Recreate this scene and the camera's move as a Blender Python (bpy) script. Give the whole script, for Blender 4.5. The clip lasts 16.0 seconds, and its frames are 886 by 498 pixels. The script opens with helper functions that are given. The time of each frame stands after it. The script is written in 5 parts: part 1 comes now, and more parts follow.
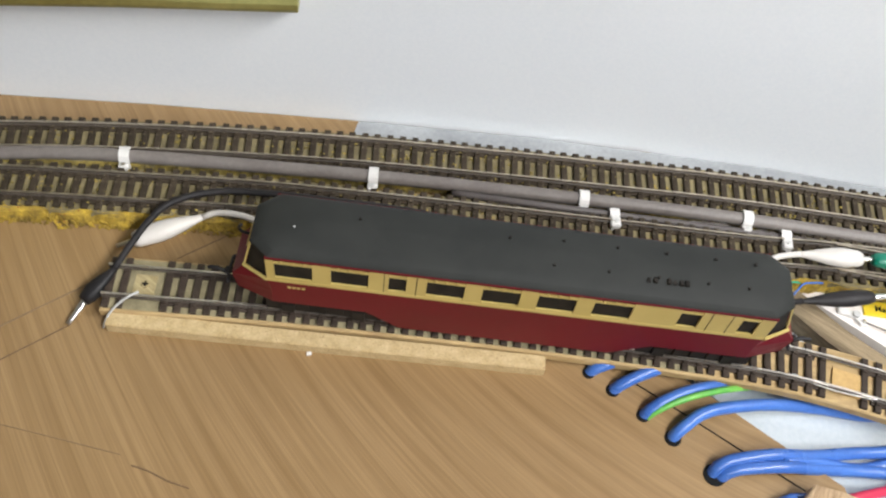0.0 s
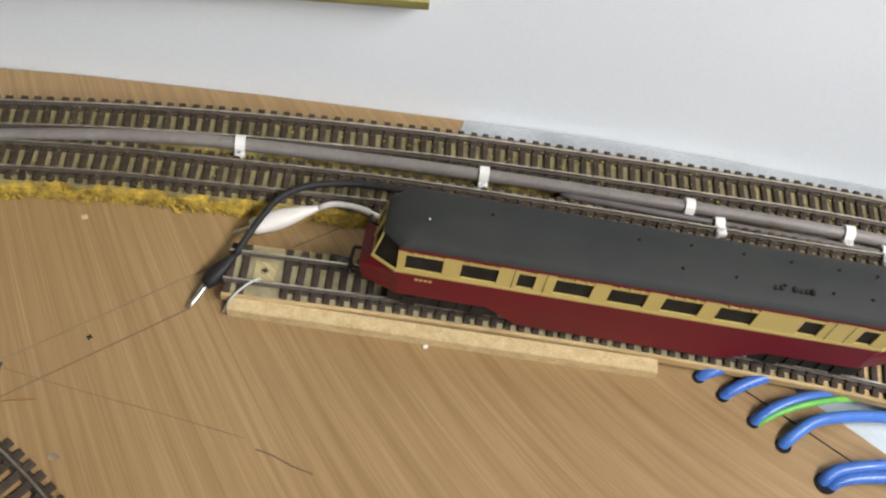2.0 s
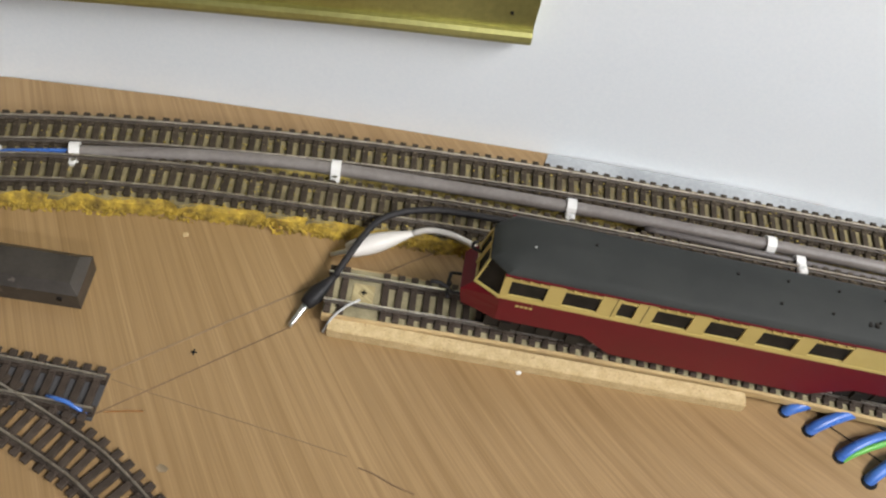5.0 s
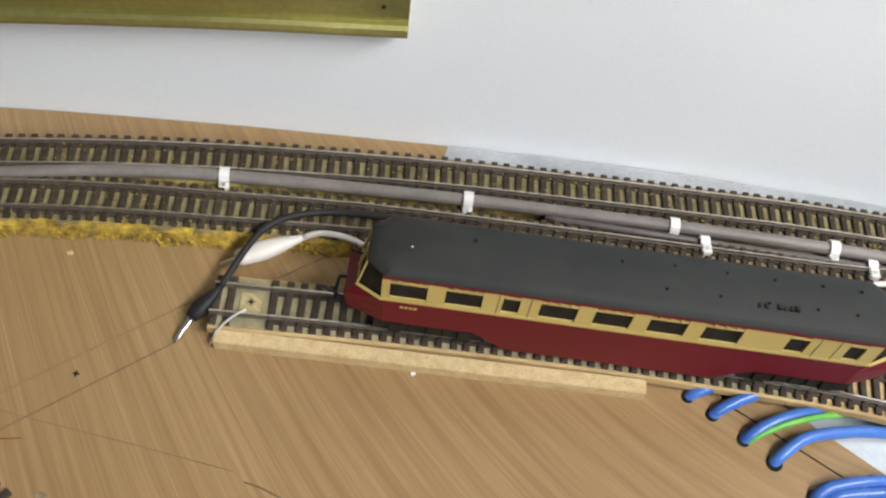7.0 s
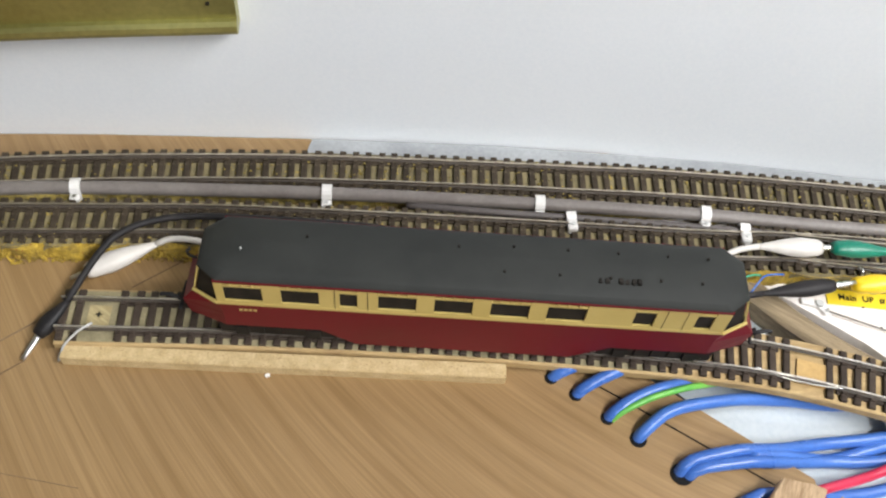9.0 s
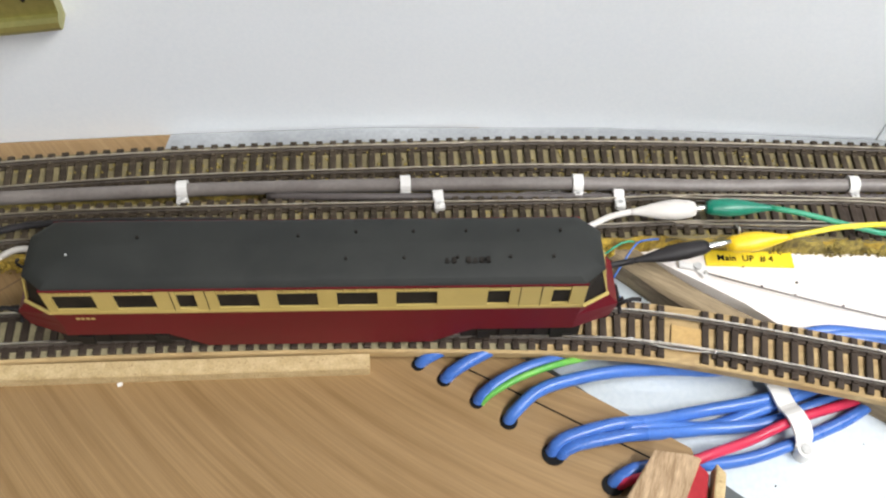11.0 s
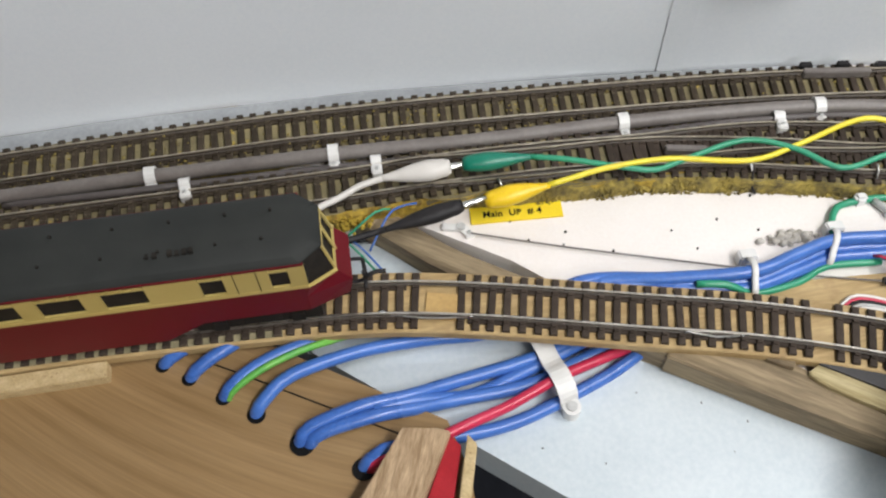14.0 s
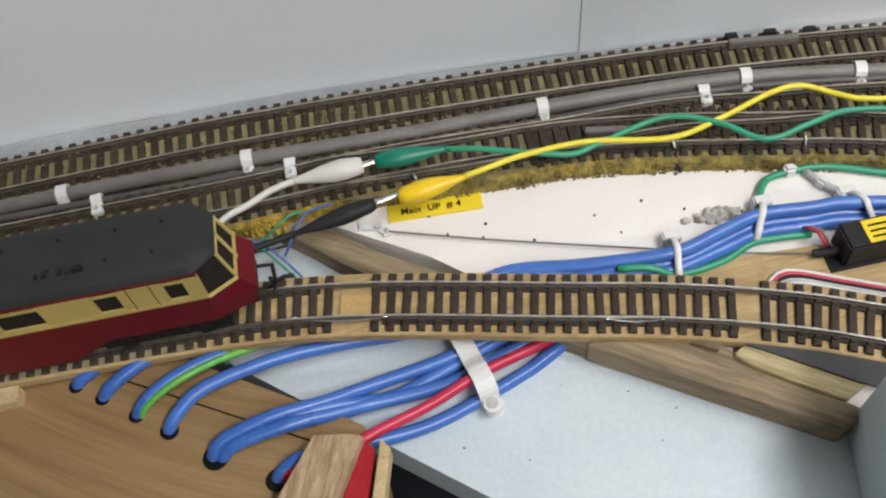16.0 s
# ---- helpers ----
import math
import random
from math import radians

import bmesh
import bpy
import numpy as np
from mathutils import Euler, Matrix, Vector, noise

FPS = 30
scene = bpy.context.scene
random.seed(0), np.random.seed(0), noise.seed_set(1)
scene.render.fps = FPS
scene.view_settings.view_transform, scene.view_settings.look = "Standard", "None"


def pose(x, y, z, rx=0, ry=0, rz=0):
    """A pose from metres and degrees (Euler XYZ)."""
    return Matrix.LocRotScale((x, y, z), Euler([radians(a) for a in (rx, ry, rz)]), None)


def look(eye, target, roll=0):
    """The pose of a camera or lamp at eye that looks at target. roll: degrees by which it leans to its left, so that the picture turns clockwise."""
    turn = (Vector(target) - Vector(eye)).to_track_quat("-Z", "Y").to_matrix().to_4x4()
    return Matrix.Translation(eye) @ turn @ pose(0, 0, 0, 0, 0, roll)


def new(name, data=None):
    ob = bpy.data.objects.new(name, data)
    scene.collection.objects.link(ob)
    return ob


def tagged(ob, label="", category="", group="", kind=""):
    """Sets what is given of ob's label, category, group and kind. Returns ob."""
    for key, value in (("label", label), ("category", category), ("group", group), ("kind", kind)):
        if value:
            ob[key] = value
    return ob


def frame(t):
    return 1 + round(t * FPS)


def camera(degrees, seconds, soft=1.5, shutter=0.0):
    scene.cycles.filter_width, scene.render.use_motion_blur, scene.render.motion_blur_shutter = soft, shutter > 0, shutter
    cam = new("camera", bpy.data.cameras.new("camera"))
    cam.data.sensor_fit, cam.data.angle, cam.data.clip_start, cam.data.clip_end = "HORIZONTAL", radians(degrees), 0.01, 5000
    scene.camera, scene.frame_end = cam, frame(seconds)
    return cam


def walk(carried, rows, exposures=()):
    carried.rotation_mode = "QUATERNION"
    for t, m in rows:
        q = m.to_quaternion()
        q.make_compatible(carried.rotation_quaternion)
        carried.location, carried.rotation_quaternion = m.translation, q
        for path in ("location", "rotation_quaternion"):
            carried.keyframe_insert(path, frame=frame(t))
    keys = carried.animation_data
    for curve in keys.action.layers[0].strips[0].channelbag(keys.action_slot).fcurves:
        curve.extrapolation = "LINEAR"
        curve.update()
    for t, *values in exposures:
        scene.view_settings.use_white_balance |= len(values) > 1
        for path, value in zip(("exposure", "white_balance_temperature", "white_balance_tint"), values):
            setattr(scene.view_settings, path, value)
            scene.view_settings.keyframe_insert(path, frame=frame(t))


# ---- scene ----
cam = camera(51.0, 16.0, soft=2.2)
PATH = [
    (0, (-0.0510, 0.1258, 0.4005), (-0.0312, 0.4035, -0.0148), 9.54),
    (0.5, (-0.0548, 0.1253, 0.3990), (-0.0344, 0.4031, -0.0163), 9.91),
    (1, (-0.0664, 0.1227, 0.3985), (-0.0441, 0.4025, -0.0152), 10.77),
    (1.5, (-0.0847, 0.1195, 0.3958), (-0.0635, 0.4002, -0.0174), 11.71),
    (2, (-0.1112, 0.1123, 0.3942), (-0.0876, 0.3956, -0.0172), 12.57),
    (2.5, (-0.1371, 0.1053, 0.3961), (-0.1154, 0.3954, -0.0106), 13.17),
    (3, (-0.1584, 0.1002, 0.3932), (-0.1344, 0.3950, -0.0099), 14.48),
    (5.5, (-0.1579, 0.0981, 0.3945), (-0.1390, 0.3965, -0.0063), 13.46),
    (6, (-0.1376, 0.1056, 0.3986), (-0.1226, 0.3990, -0.0060), 11.67),
    (6.5, (-0.1138, 0.1125, 0.4026), (-0.1017, 0.4020, -0.0049), 10.06),
    (7, (-0.1048, 0.1146, 0.3970), (-0.0822, 0.4071, -0.0079), 10.74),
    (7.5, (-0.0856, 0.1199, 0.3974), (-0.0628, 0.4096, -0.0095), 9.88),
    (8, (-0.0634, 0.1231, 0.3979), (-0.0415, 0.4116, -0.0100), 8.56),
    (8.5, (-0.0444, 0.1247, 0.3997), (-0.0259, 0.4110, -0.0098), 6.87),
    (11, (0.0328, 0.1361, 0.3868), (0.0600, 0.4138, -0.0281), 3.17),
    (11.5, (0.0520, 0.1363, 0.3846), (0.0764, 0.4105, -0.0328), 1.32),
    (12, (0.0664, 0.1374, 0.3819), (0.0915, 0.4096, -0.0367), 0.20),
    (12.5, (0.0880, 0.1376, 0.3788), (0.1117, 0.4078, -0.0413), -1.21),
    (13, (0.1095, 0.1397, 0.3769), (0.1379, 0.4059, -0.0454), -1.27),
    (13.5, (0.1237, 0.1402, 0.3763), (0.1572, 0.4038, -0.0473), -1.03),
    (14, (0.1444, 0.1412, 0.3706), (0.1783, 0.4031, -0.0540), -2.03),
    (14.5, (0.1581, 0.1405, 0.3657), (0.1909, 0.4009, -0.0599), -2.91),
    (15, (0.1695, 0.1410, 0.3636), (0.1992, 0.4017, -0.0620), -4.78),
    (15.5, (0.1862, 0.1398, 0.3599), (0.2074, 0.4026, -0.0649), -7.35),
    (16, (0.1935, 0.1376, 0.3585), (0.2141, 0.4016, -0.0656), -8.14),
]
EXPOSURES = [(0.0, 0.0), (8.5, 0.0), (11.0, -0.03), (12.5, -0.2), (14.0, -0.58), (16.0, -0.8)]
walk(cam, [(t, look(eye, target, roll)) for t, eye, target, roll in PATH], EXPOSURES)

# ---- world and lamps ----
world = bpy.data.worlds.new("room_air")
scene.world = world
world.use_nodes = True
world.node_tree.nodes["Background"].inputs[0].default_value = (0.85, 0.92, 1.0, 1)
world.node_tree.nodes["Background"].inputs[1].default_value = 0.17


def area_lamp(name, place, target, sx, sy, watts, colour):
    data = bpy.data.lights.new(name, "AREA")
    data.shape, data.size, data.size_y, data.energy, data.color = "RECTANGLE", sx, sy, watts, colour
    ob = new(name, data)
    ob.matrix_world = look(place, target)
    return ob


area_lamp("tube_light_glow", (0.85, -0.16, 1.355), (0.35, 0.15, 0.1), 1.3, 0.16, 37.0, (1.0, 0.99, 0.985))
# Added fill from the front for the backboard and railcar side.
area_lamp("added_front_fill_glow", (0.45, -1.40, 1.355), (0.35, -0.3, 0.2), 1.3, 0.16, 25.0, (0.98, 0.99, 1.0))


# ---- materials ----
def ramp_between(nt, fac, lo, hi, c1, c2):
    r = nt.nodes.new("ShaderNodeValToRGB")
    r.color_ramp.elements[0].position, r.color_ramp.elements[1].position = lo, hi
    r.color_ramp.elements[0].color, r.color_ramp.elements[1].color = (*c1, 1), (*c2, 1)
    nt.links.new(fac, r.inputs[0])
    return r.outputs[0]


def noise_node(nt, vec, scale, detail=4.0, rough=0.55):
    n = nt.nodes.new("ShaderNodeTexNoise")
    n.inputs["Scale"].default_value, n.inputs["Detail"].default_value, n.inputs["Roughness"].default_value = scale, detail, rough
    nt.links.new(vec, n.inputs["Vector"])
    return n.outputs[0]


def mapped(nt, scale=(1, 1, 1), rot=0.0):
    tc, mp = nt.nodes.new("ShaderNodeTexCoord"), nt.nodes.new("ShaderNodeMapping")
    mp.inputs["Rotation"].default_value = (0, 0, radians(rot))
    nt.links.new(tc.outputs["Object"], mp.inputs["Vector"])
    sc = nt.nodes.new("ShaderNodeMapping")
    sc.inputs["Scale"].default_value = scale
    nt.links.new(mp.outputs[0], sc.inputs["Vector"])
    return sc.outputs[0]


def mixed(nt, kind, fac, a, b):
    m = nt.nodes.new("ShaderNodeMix")
    m.data_type, m.blend_type = "RGBA", kind
    for sock, v in ((m.inputs[0], fac), (m.inputs[6], a), (m.inputs[7], b)):
        if isinstance(v, (int, float)):
            sock.default_value = v
        elif isinstance(v, tuple):
            sock.default_value = (*v, 1)
        else:
            nt.links.new(v, sock)
    return m.outputs[2]


def base_material(name, rough, metal=0.0, coat=0.0):
    m = bpy.data.materials.new(name)
    m.use_nodes = True
    b = m.node_tree.nodes["Principled BSDF"]
    b.inputs["Roughness"].default_value, b.inputs["Metallic"].default_value = rough, metal
    b.inputs["Coat Weight"].default_value = coat
    return m, m.node_tree, b


def bump(nt, b, height, strength, distance):
    n = nt.nodes.new("ShaderNodeBump")
    n.inputs["Strength"].default_value, n.inputs["Distance"].default_value = strength, distance
    nt.links.new(height, n.inputs["Height"])
    nt.links.new(n.outputs[0], b.inputs["Normal"])


def surface(name, c1, c2, rough=0.6, metal=0.0, big=40.0, fine=900.0, relief=0.15, spots=None, vary=0.0, coat=0.0, grain=0.22, shine=0.5):
    """Two colours mixed by a broad and a fine noise, with fine relief; spots: a third colour in small flecks."""
    m, nt, b = base_material(name, rough, metal, coat)
    b.inputs["Specular IOR Level"].default_value = shine
    v = mapped(nt)
    broad, small = noise_node(nt, v, big, 5.0), noise_node(nt, v, fine, 3.0)
    col = ramp_between(nt, broad, 0.3, 0.7, c1, c2)
    col = mixed(nt, "OVERLAY", grain, col, ramp_between(nt, small, 0.3, 0.7, (0.3, 0.3, 0.3), (0.7, 0.7, 0.7)))
    if spots:
        col = mixed(nt, "MIX", ramp_between(nt, noise_node(nt, v, big * 4.3, 2.0), 0.66, 0.72, (0, 0, 0), (1, 1, 1)), col, spots)
    if vary:
        oi = nt.nodes.new("ShaderNodeObjectInfo")
        col = mixed(nt, "MULTIPLY", 1.0, col, ramp_between(nt, oi.outputs["Random"], 0.0, 1.0, (1 - vary,) * 3, (1, 1, 1)))
    nt.links.new(col, b.inputs["Base Color"])
    rr = nt.nodes.new("ShaderNodeMapRange")
    rr.inputs["To Min"].default_value, rr.inputs["To Max"].default_value = max(0.05, rough - 0.1), min(1, rough + 0.12)
    nt.links.new(broad, rr.inputs["Value"])
    nt.links.new(rr.outputs[0], b.inputs["Roughness"])
    bump(nt, b, small, relief, 0.0004)
    return m


def bowed(nt, along, grain, slope, curve):
    """Coordinates for grain that runs in shallow curves: across = y - slope x - curve x^2."""
    tc, sep, join = nt.nodes.new("ShaderNodeTexCoord"), nt.nodes.new("ShaderNodeSeparateXYZ"), nt.nodes.new("ShaderNodeCombineXYZ")
    nt.links.new(tc.outputs["Object"], sep.inputs[0])

    def calc(kind, a, b):
        n = nt.nodes.new("ShaderNodeMath")
        n.operation = kind
        for i, val in enumerate((a, b)):
            if isinstance(val, float):
                n.inputs[i].default_value = val
            else:
                nt.links.new(val, n.inputs[i])
        return n.outputs[0]

    x, y = sep.outputs[0], sep.outputs[1]
    run = calc("MULTIPLY", x, calc("ADD", slope, calc("MULTIPLY", x, curve)))
    nt.links.new(calc("MULTIPLY", x, along), join.inputs[0])
    nt.links.new(calc("MULTIPLY", calc("SUBTRACT", y, run), grain), join.inputs[1])
    return join.outputs[0]


def wood(name, c1, c2, grain, rot, rough=0.5, along=14.0, relief=0.1, dark=None, bow=None):
    """Wood whose grain runs along the turned x axis."""
    m, nt, b = base_material(name, rough)
    v = bowed(nt, along, grain, *bow) if bow else mapped(nt, (along, grain, grain), rot)
    streak, fine = noise_node(nt, v, 1.0, 6.0, 0.6), noise_node(nt, v, 4.0, 4.0, 0.6)
    broad = noise_node(nt, mapped(nt, (3, 9, 3), rot), 1.0, 3.0)
    col = ramp_between(nt, streak, 0.36, 0.66, c1, c2)
    col = mixed(nt, "OVERLAY", 0.22 if bow else 0.35, col, ramp_between(nt, fine, 0.35, 0.65, (0.35, 0.35, 0.35), (0.62, 0.62, 0.62)))
    col = mixed(nt, "MULTIPLY", 0.6, col, ramp_between(nt, broad, 0.3, 0.75, (0.82, 0.78, 0.74), (1, 1, 1)))
    if dark:
        col = mixed(nt, "MIX", ramp_between(nt, noise_node(nt, mapped(nt), 60.0, 5.0), 0.58, 0.78, (0, 0, 0), (1, 1, 1)), col, dark)
    nt.links.new(col, b.inputs["Base Color"])
    bump(nt, b, fine, relief, 0.0005)
    return m


OAK = wood("oak_laminate", (0.255, 0.159, 0.068), (0.342, 0.225, 0.107), 135.0, 45.0, 0.42, 7.0, 0.03, None, (-0.82, 1.7))
PLY = wood("ply_strip", (0.40, 0.275, 0.12), (0.54, 0.395, 0.195), 160.0, 0.0, 0.65, 20.0, 0.2, (0.30, 0.19, 0.09))
PINE = surface("chip_strip", (0.47, 0.345, 0.17), (0.62, 0.485, 0.27), 0.75, 0, 170.0, 900.0, 0.5, (0.34, 0.22, 0.10), grain=0.35)
BEAM = wood("old_batten", (0.175, 0.130, 0.076), (0.36, 0.28, 0.172), 190.0, 35.0, 0.75, 16.0, 0.3, (0.10, 0.075, 0.048))
ROUGH_WOOD = wood("sawn_wood", (0.30, 0.20, 0.11), (0.55, 0.40, 0.25), 420.0, -68.0, 0.85, 60.0, 0.7)
CHUNK = wood("pale_offcut", (0.36, 0.29, 0.14), (0.55, 0.47, 0.27), 260.0, 35.0, 0.8, 25.0, 0.4)
WALL = surface("pale_blue_wall", (0.785, 0.825, 0.865), (0.835, 0.87, 0.905), 0.6, 0, 3.0, 500.0, 0.03)
# White ground greyed: the soft shade at the wall foot is in this colour.
VERGE = surface("shaded_verge", (0.27, 0.285, 0.30), (0.42, 0.44, 0.455), 0.7, 0, 25.0, 500.0, 0.05)
# Unseen enclosing surfaces, kept dark to weaken the bounced fill.
ROOM = surface("unseen_room_grey", (0.20, 0.20, 0.195), (0.25, 0.25, 0.245), 0.8, 0, 2.0, 60.0, 0.05)
WHITE_BOARD = surface("white_board", (0.82, 0.765, 0.725), (0.87, 0.82, 0.785), 0.55, 0, 22.0, 600.0, 0.06)
BLUE_BOARD = surface("pale_blue_paint", (0.55, 0.62, 0.66), (0.64, 0.70, 0.735), 0.42, 0, 14.0, 400.0, 0.1)
# Near-black colour stands for the unlit void beneath the boards.
SHADOW_FLOOR = surface("shaded_floor", (0.02, 0.022, 0.03), (0.04, 0.042, 0.05), 0.9, 0, 5.0, 50.0, shine=0.15)
CORK = surface("grimy_underlay", (0.115, 0.095, 0.050), (0.27, 0.225, 0.115), 0.9, 0, 70.0, 700.0, 0.8, (0.40, 0.29, 0.06))
SCATTER = surface("yellow_scatter", (0.38, 0.25, 0.03), (0.70, 0.50, 0.06), 0.95, 0, 90.0, 900.0, 0.9, (0.20, 0.06, 0.02), 0.4)
SLEEPER = surface("weathered_sleeper", (0.038, 0.029, 0.020), (0.075, 0.058, 0.040), 0.7, 0, 120.0, 900.0, 0.4, (0.17, 0.14, 0.10), 0.35, shine=0.15)
SLEEPER_DARK = surface("brown_sleeper", (0.042, 0.031, 0.024), (0.078, 0.059, 0.046), 0.55, 0, 120.0, 900.0, 0.3, None, 0.3, shine=0.15)
RAIL = surface("tarnished_rail", (0.40, 0.35, 0.275), (0.58, 0.52, 0.43), 0.36, 0.9, 160.0, 900.0, 0.2)
RAIL_SIDE = surface("grimy_rail_side", (0.050, 0.040, 0.030), (0.085, 0.068, 0.052), 0.6, 0.0, 160.0, 900.0, 0.2)
RAIL_BRIGHT = surface("nickel_rail", (0.62, 0.58, 0.52), (0.78, 0.74, 0.68), 0.34, 1.0, 140.0, 900.0, 0.1)
SOLDER = surface("solder", (0.75, 0.75, 0.76), (0.9, 0.9, 0.9), 0.2, 1.0)
CONDUIT = surface("grey_cable_sheath", (0.155, 0.135, 0.125), (0.21, 0.19, 0.175), 0.45, 0, 60.0, 500.0, 0.08)
DARK_CABLE = surface("dark_cable_sheath", (0.07, 0.06, 0.058), (0.11, 0.095, 0.09), 0.5, 0, 60.0)
PENCIL = surface("brown_pencil", (0.13, 0.08, 0.042), (0.20, 0.125, 0.066), 0.8)
FAINT = surface("faint_pencil", (0.19, 0.125, 0.064), (0.25, 0.165, 0.085), 0.7)
COPPER = surface("bright_copper", (0.75, 0.34, 0.13), (0.90, 0.48, 0.22), 0.3, 1.0)
FOAM = surface("yellow_foam", (0.13, 0.085, 0.02), (0.56, 0.385, 0.05), 0.95, 0, 190.0, 900.0, 1.0, (0.26, 0.075, 0.02), grain=0.4)
DULL_FOAM = surface("dull_yellow_foam", (0.075, 0.058, 0.026), (0.43, 0.33, 0.075), 0.95, 0, 230.0, 900.0, 1.0, (0.07, 0.05, 0.025))
WHITE_BOOT = surface("white_soft_vinyl", (0.58, 0.55, 0.51), (0.66, 0.63, 0.59), 0.4, 0, 60.0, 500.0, 0.05, grain=0.05)
NYLON = surface("white_nylon", (0.70, 0.69, 0.67), (0.78, 0.77, 0.75), 0.4, 0, 60.0, 500.0, 0.05, grain=0.05)
BLUE = surface("blue_cable", (0.045, 0.130, 0.45), (0.078, 0.205, 0.60), 0.28, 0, 30.0, 700.0, 0.06, None, 0.15)
GREEN = surface("green_wire", (0.02, 0.26, 0.14), (0.04, 0.34, 0.19), 0.35)
YELLOW = surface("yellow_wire", (0.75, 0.62, 0.03), (0.85, 0.72, 0.05), 0.38)
ORANGE_YELLOW = surface("yellow_boot", (0.80, 0.52, 0.01), (0.88, 0.60, 0.02), 0.35)
GREEN_BOOT = surface("green_boot", (0.0, 0.16, 0.10), (0.01, 0.22, 0.14), 0.35)
STRIPE = surface("earth_green", (0.06, 0.34, 0.07), (0.26, 0.58, 0.08), 0.35, 0, 70.0)
RED = surface("red_cable", (0.50, 0.02, 0.06), (0.62, 0.035, 0.09), 0.3)
BLACK = surface("black_plastic", (0.012, 0.012, 0.013), (0.026, 0.023, 0.024), 0.5, 0, 80.0, 700.0, 0.1, shine=0.25)
MAROON = surface("maroon_paint", (0.112, 0.006, 0.011), (0.142, 0.008, 0.015), 0.42, 0, 30.0, 900.0, 0.05, grain=0.05, shine=0.2)
CREAM = surface("cream_paint", (0.47, 0.365, 0.115), (0.54, 0.425, 0.150), 0.42, 0, 35.0, 900.0, 0.05, grain=0.05)
ROOF = surface("dark_grey_roof", (0.017, 0.019, 0.018), (0.028, 0.030, 0.028), 0.66, 0, 45.0, 1400.0, 0.12, None, grain=0.08, shine=0.28)
UNDER = surface("underframe_black", (0.012, 0.011, 0.010), (0.028, 0.024, 0.02), 0.7, 0, 120.0, shine=0.15)
STEEL = surface("bright_steel", (0.62, 0.62, 0.60), (0.78, 0.78, 0.75), 0.28, 1.0)
ZINC = surface("passivated_zinc", (0.33, 0.31, 0.11), (0.46, 0.44, 0.17), 0.36, 0.8, 12.0, 300.0, 0.05)
BLOCK = surface("dark_steel_block", (0.035, 0.030, 0.026), (0.075, 0.065, 0.056), 0.42, 0.3, 35.0, 500.0, 0.25, (0.14, 0.12, 0.10))
LABEL = surface("yellow_tape", (0.82, 0.60, 0.015), (0.88, 0.67, 0.03), 0.35, 0, 20.0)
INK = surface("black_ink", (0.005, 0.005, 0.005), (0.010, 0.010, 0.010), 0.5, shine=0.15)
PAINTED_BED = surface("olive_painted_bed", (0.20, 0.172, 0.098), (0.34, 0.295, 0.175), 0.85, 0, 140.0, 900.0, 0.5)
PAXOLIN = surface("tan_paxolin", (0.46, 0.29, 0.10), (0.58, 0.39, 0.16), 0.45, 0, 60.0, 700.0, 0.1)
CARD = surface("dark_grey_card", (0.045, 0.043, 0.045), (0.07, 0.067, 0.068), 0.8, 0, 40.0)
RED_PLASTIC = surface("red_plastic", (0.32, 0.012, 0.02), (0.42, 0.02, 0.03), 0.35)
GLUE = surface("old_glue", (0.34, 0.31, 0.27), (0.60, 0.57, 0.52), 0.7, 0, 300.0)
GREY_PLASTIC = surface("grey_plastic", (0.45, 0.45, 0.44), (0.55, 0.55, 0.54), 0.4)


def glass_material():
    m, nt, b = base_material("tinted_window", 0.12)
    b.inputs["Base Color"].default_value = (0.030, 0.022, 0.018, 1)
    b.inputs["Coat Weight"].default_value = 0.3
    nt.links.new(ramp_between(nt, noise_node(nt, mapped(nt), 90.0), 0.3, 0.7, (0.040, 0.022, 0.015), (0.075, 0.045, 0.031)), b.inputs["Base Color"])
    return m


GLASS = glass_material()


def lamp_material():
    m, nt, b = base_material("lamp_diffuser", 0.4)
    b.inputs["Emission Color"].default_value, b.inputs["Emission Strength"].default_value = (1, 0.98, 0.95, 1), 6.0
    return m


DIFFUSER = lamp_material()


# ---- building tools ----
def part(name, bm, material, parent=None, label="", local=False, smooth=False):
    me = bpy.data.meshes.new(name)
    bmesh.ops.recalc_face_normals(bm, faces=bm.faces)
    bm.to_mesh(me)
    bm.free()
    me.materials.append(material)
    if smooth:
        me.shade_smooth()
    ob = new(name, me)
    if parent:
        ob.parent = parent
        if not local:
            up = parent.matrix_basis
            if parent.parent:
                up = parent.parent.matrix_basis @ parent.matrix_parent_inverse @ up
            ob.matrix_parent_inverse = up.inverted()
    return tagged(ob, label)


def thing(name, place, label, category, group="", kind="", turn=0.0):
    ob = new(name)
    ob.empty_display_size = 0.02
    ob.matrix_basis = pose(*place, 0, 0, turn)
    return tagged(ob, label, category, group, kind)


def prism(poly, z0, z1, bevel=0.0, bm=None):
    own = bm is None
    bm = bm or bmesh.new()
    low, high = [bm.verts.new((x, y, z0)) for x, y in poly], [bm.verts.new((x, y, z1)) for x, y in poly]
    n = len(poly)
    bm.faces.new(low[::-1])
    top = bm.faces.new(high)
    for i in range(n):
        bm.faces.new((low[i], low[(i + 1) % n], high[(i + 1) % n], high[i]))
    if bevel and own:
        bmesh.ops.bevel(bm, geom=[e for e in bm.edges if not (e.verts[0].co.z == z0 and e.verts[1].co.z == z0)], offset=bevel, segments=2, affect="EDGES")
    return bm


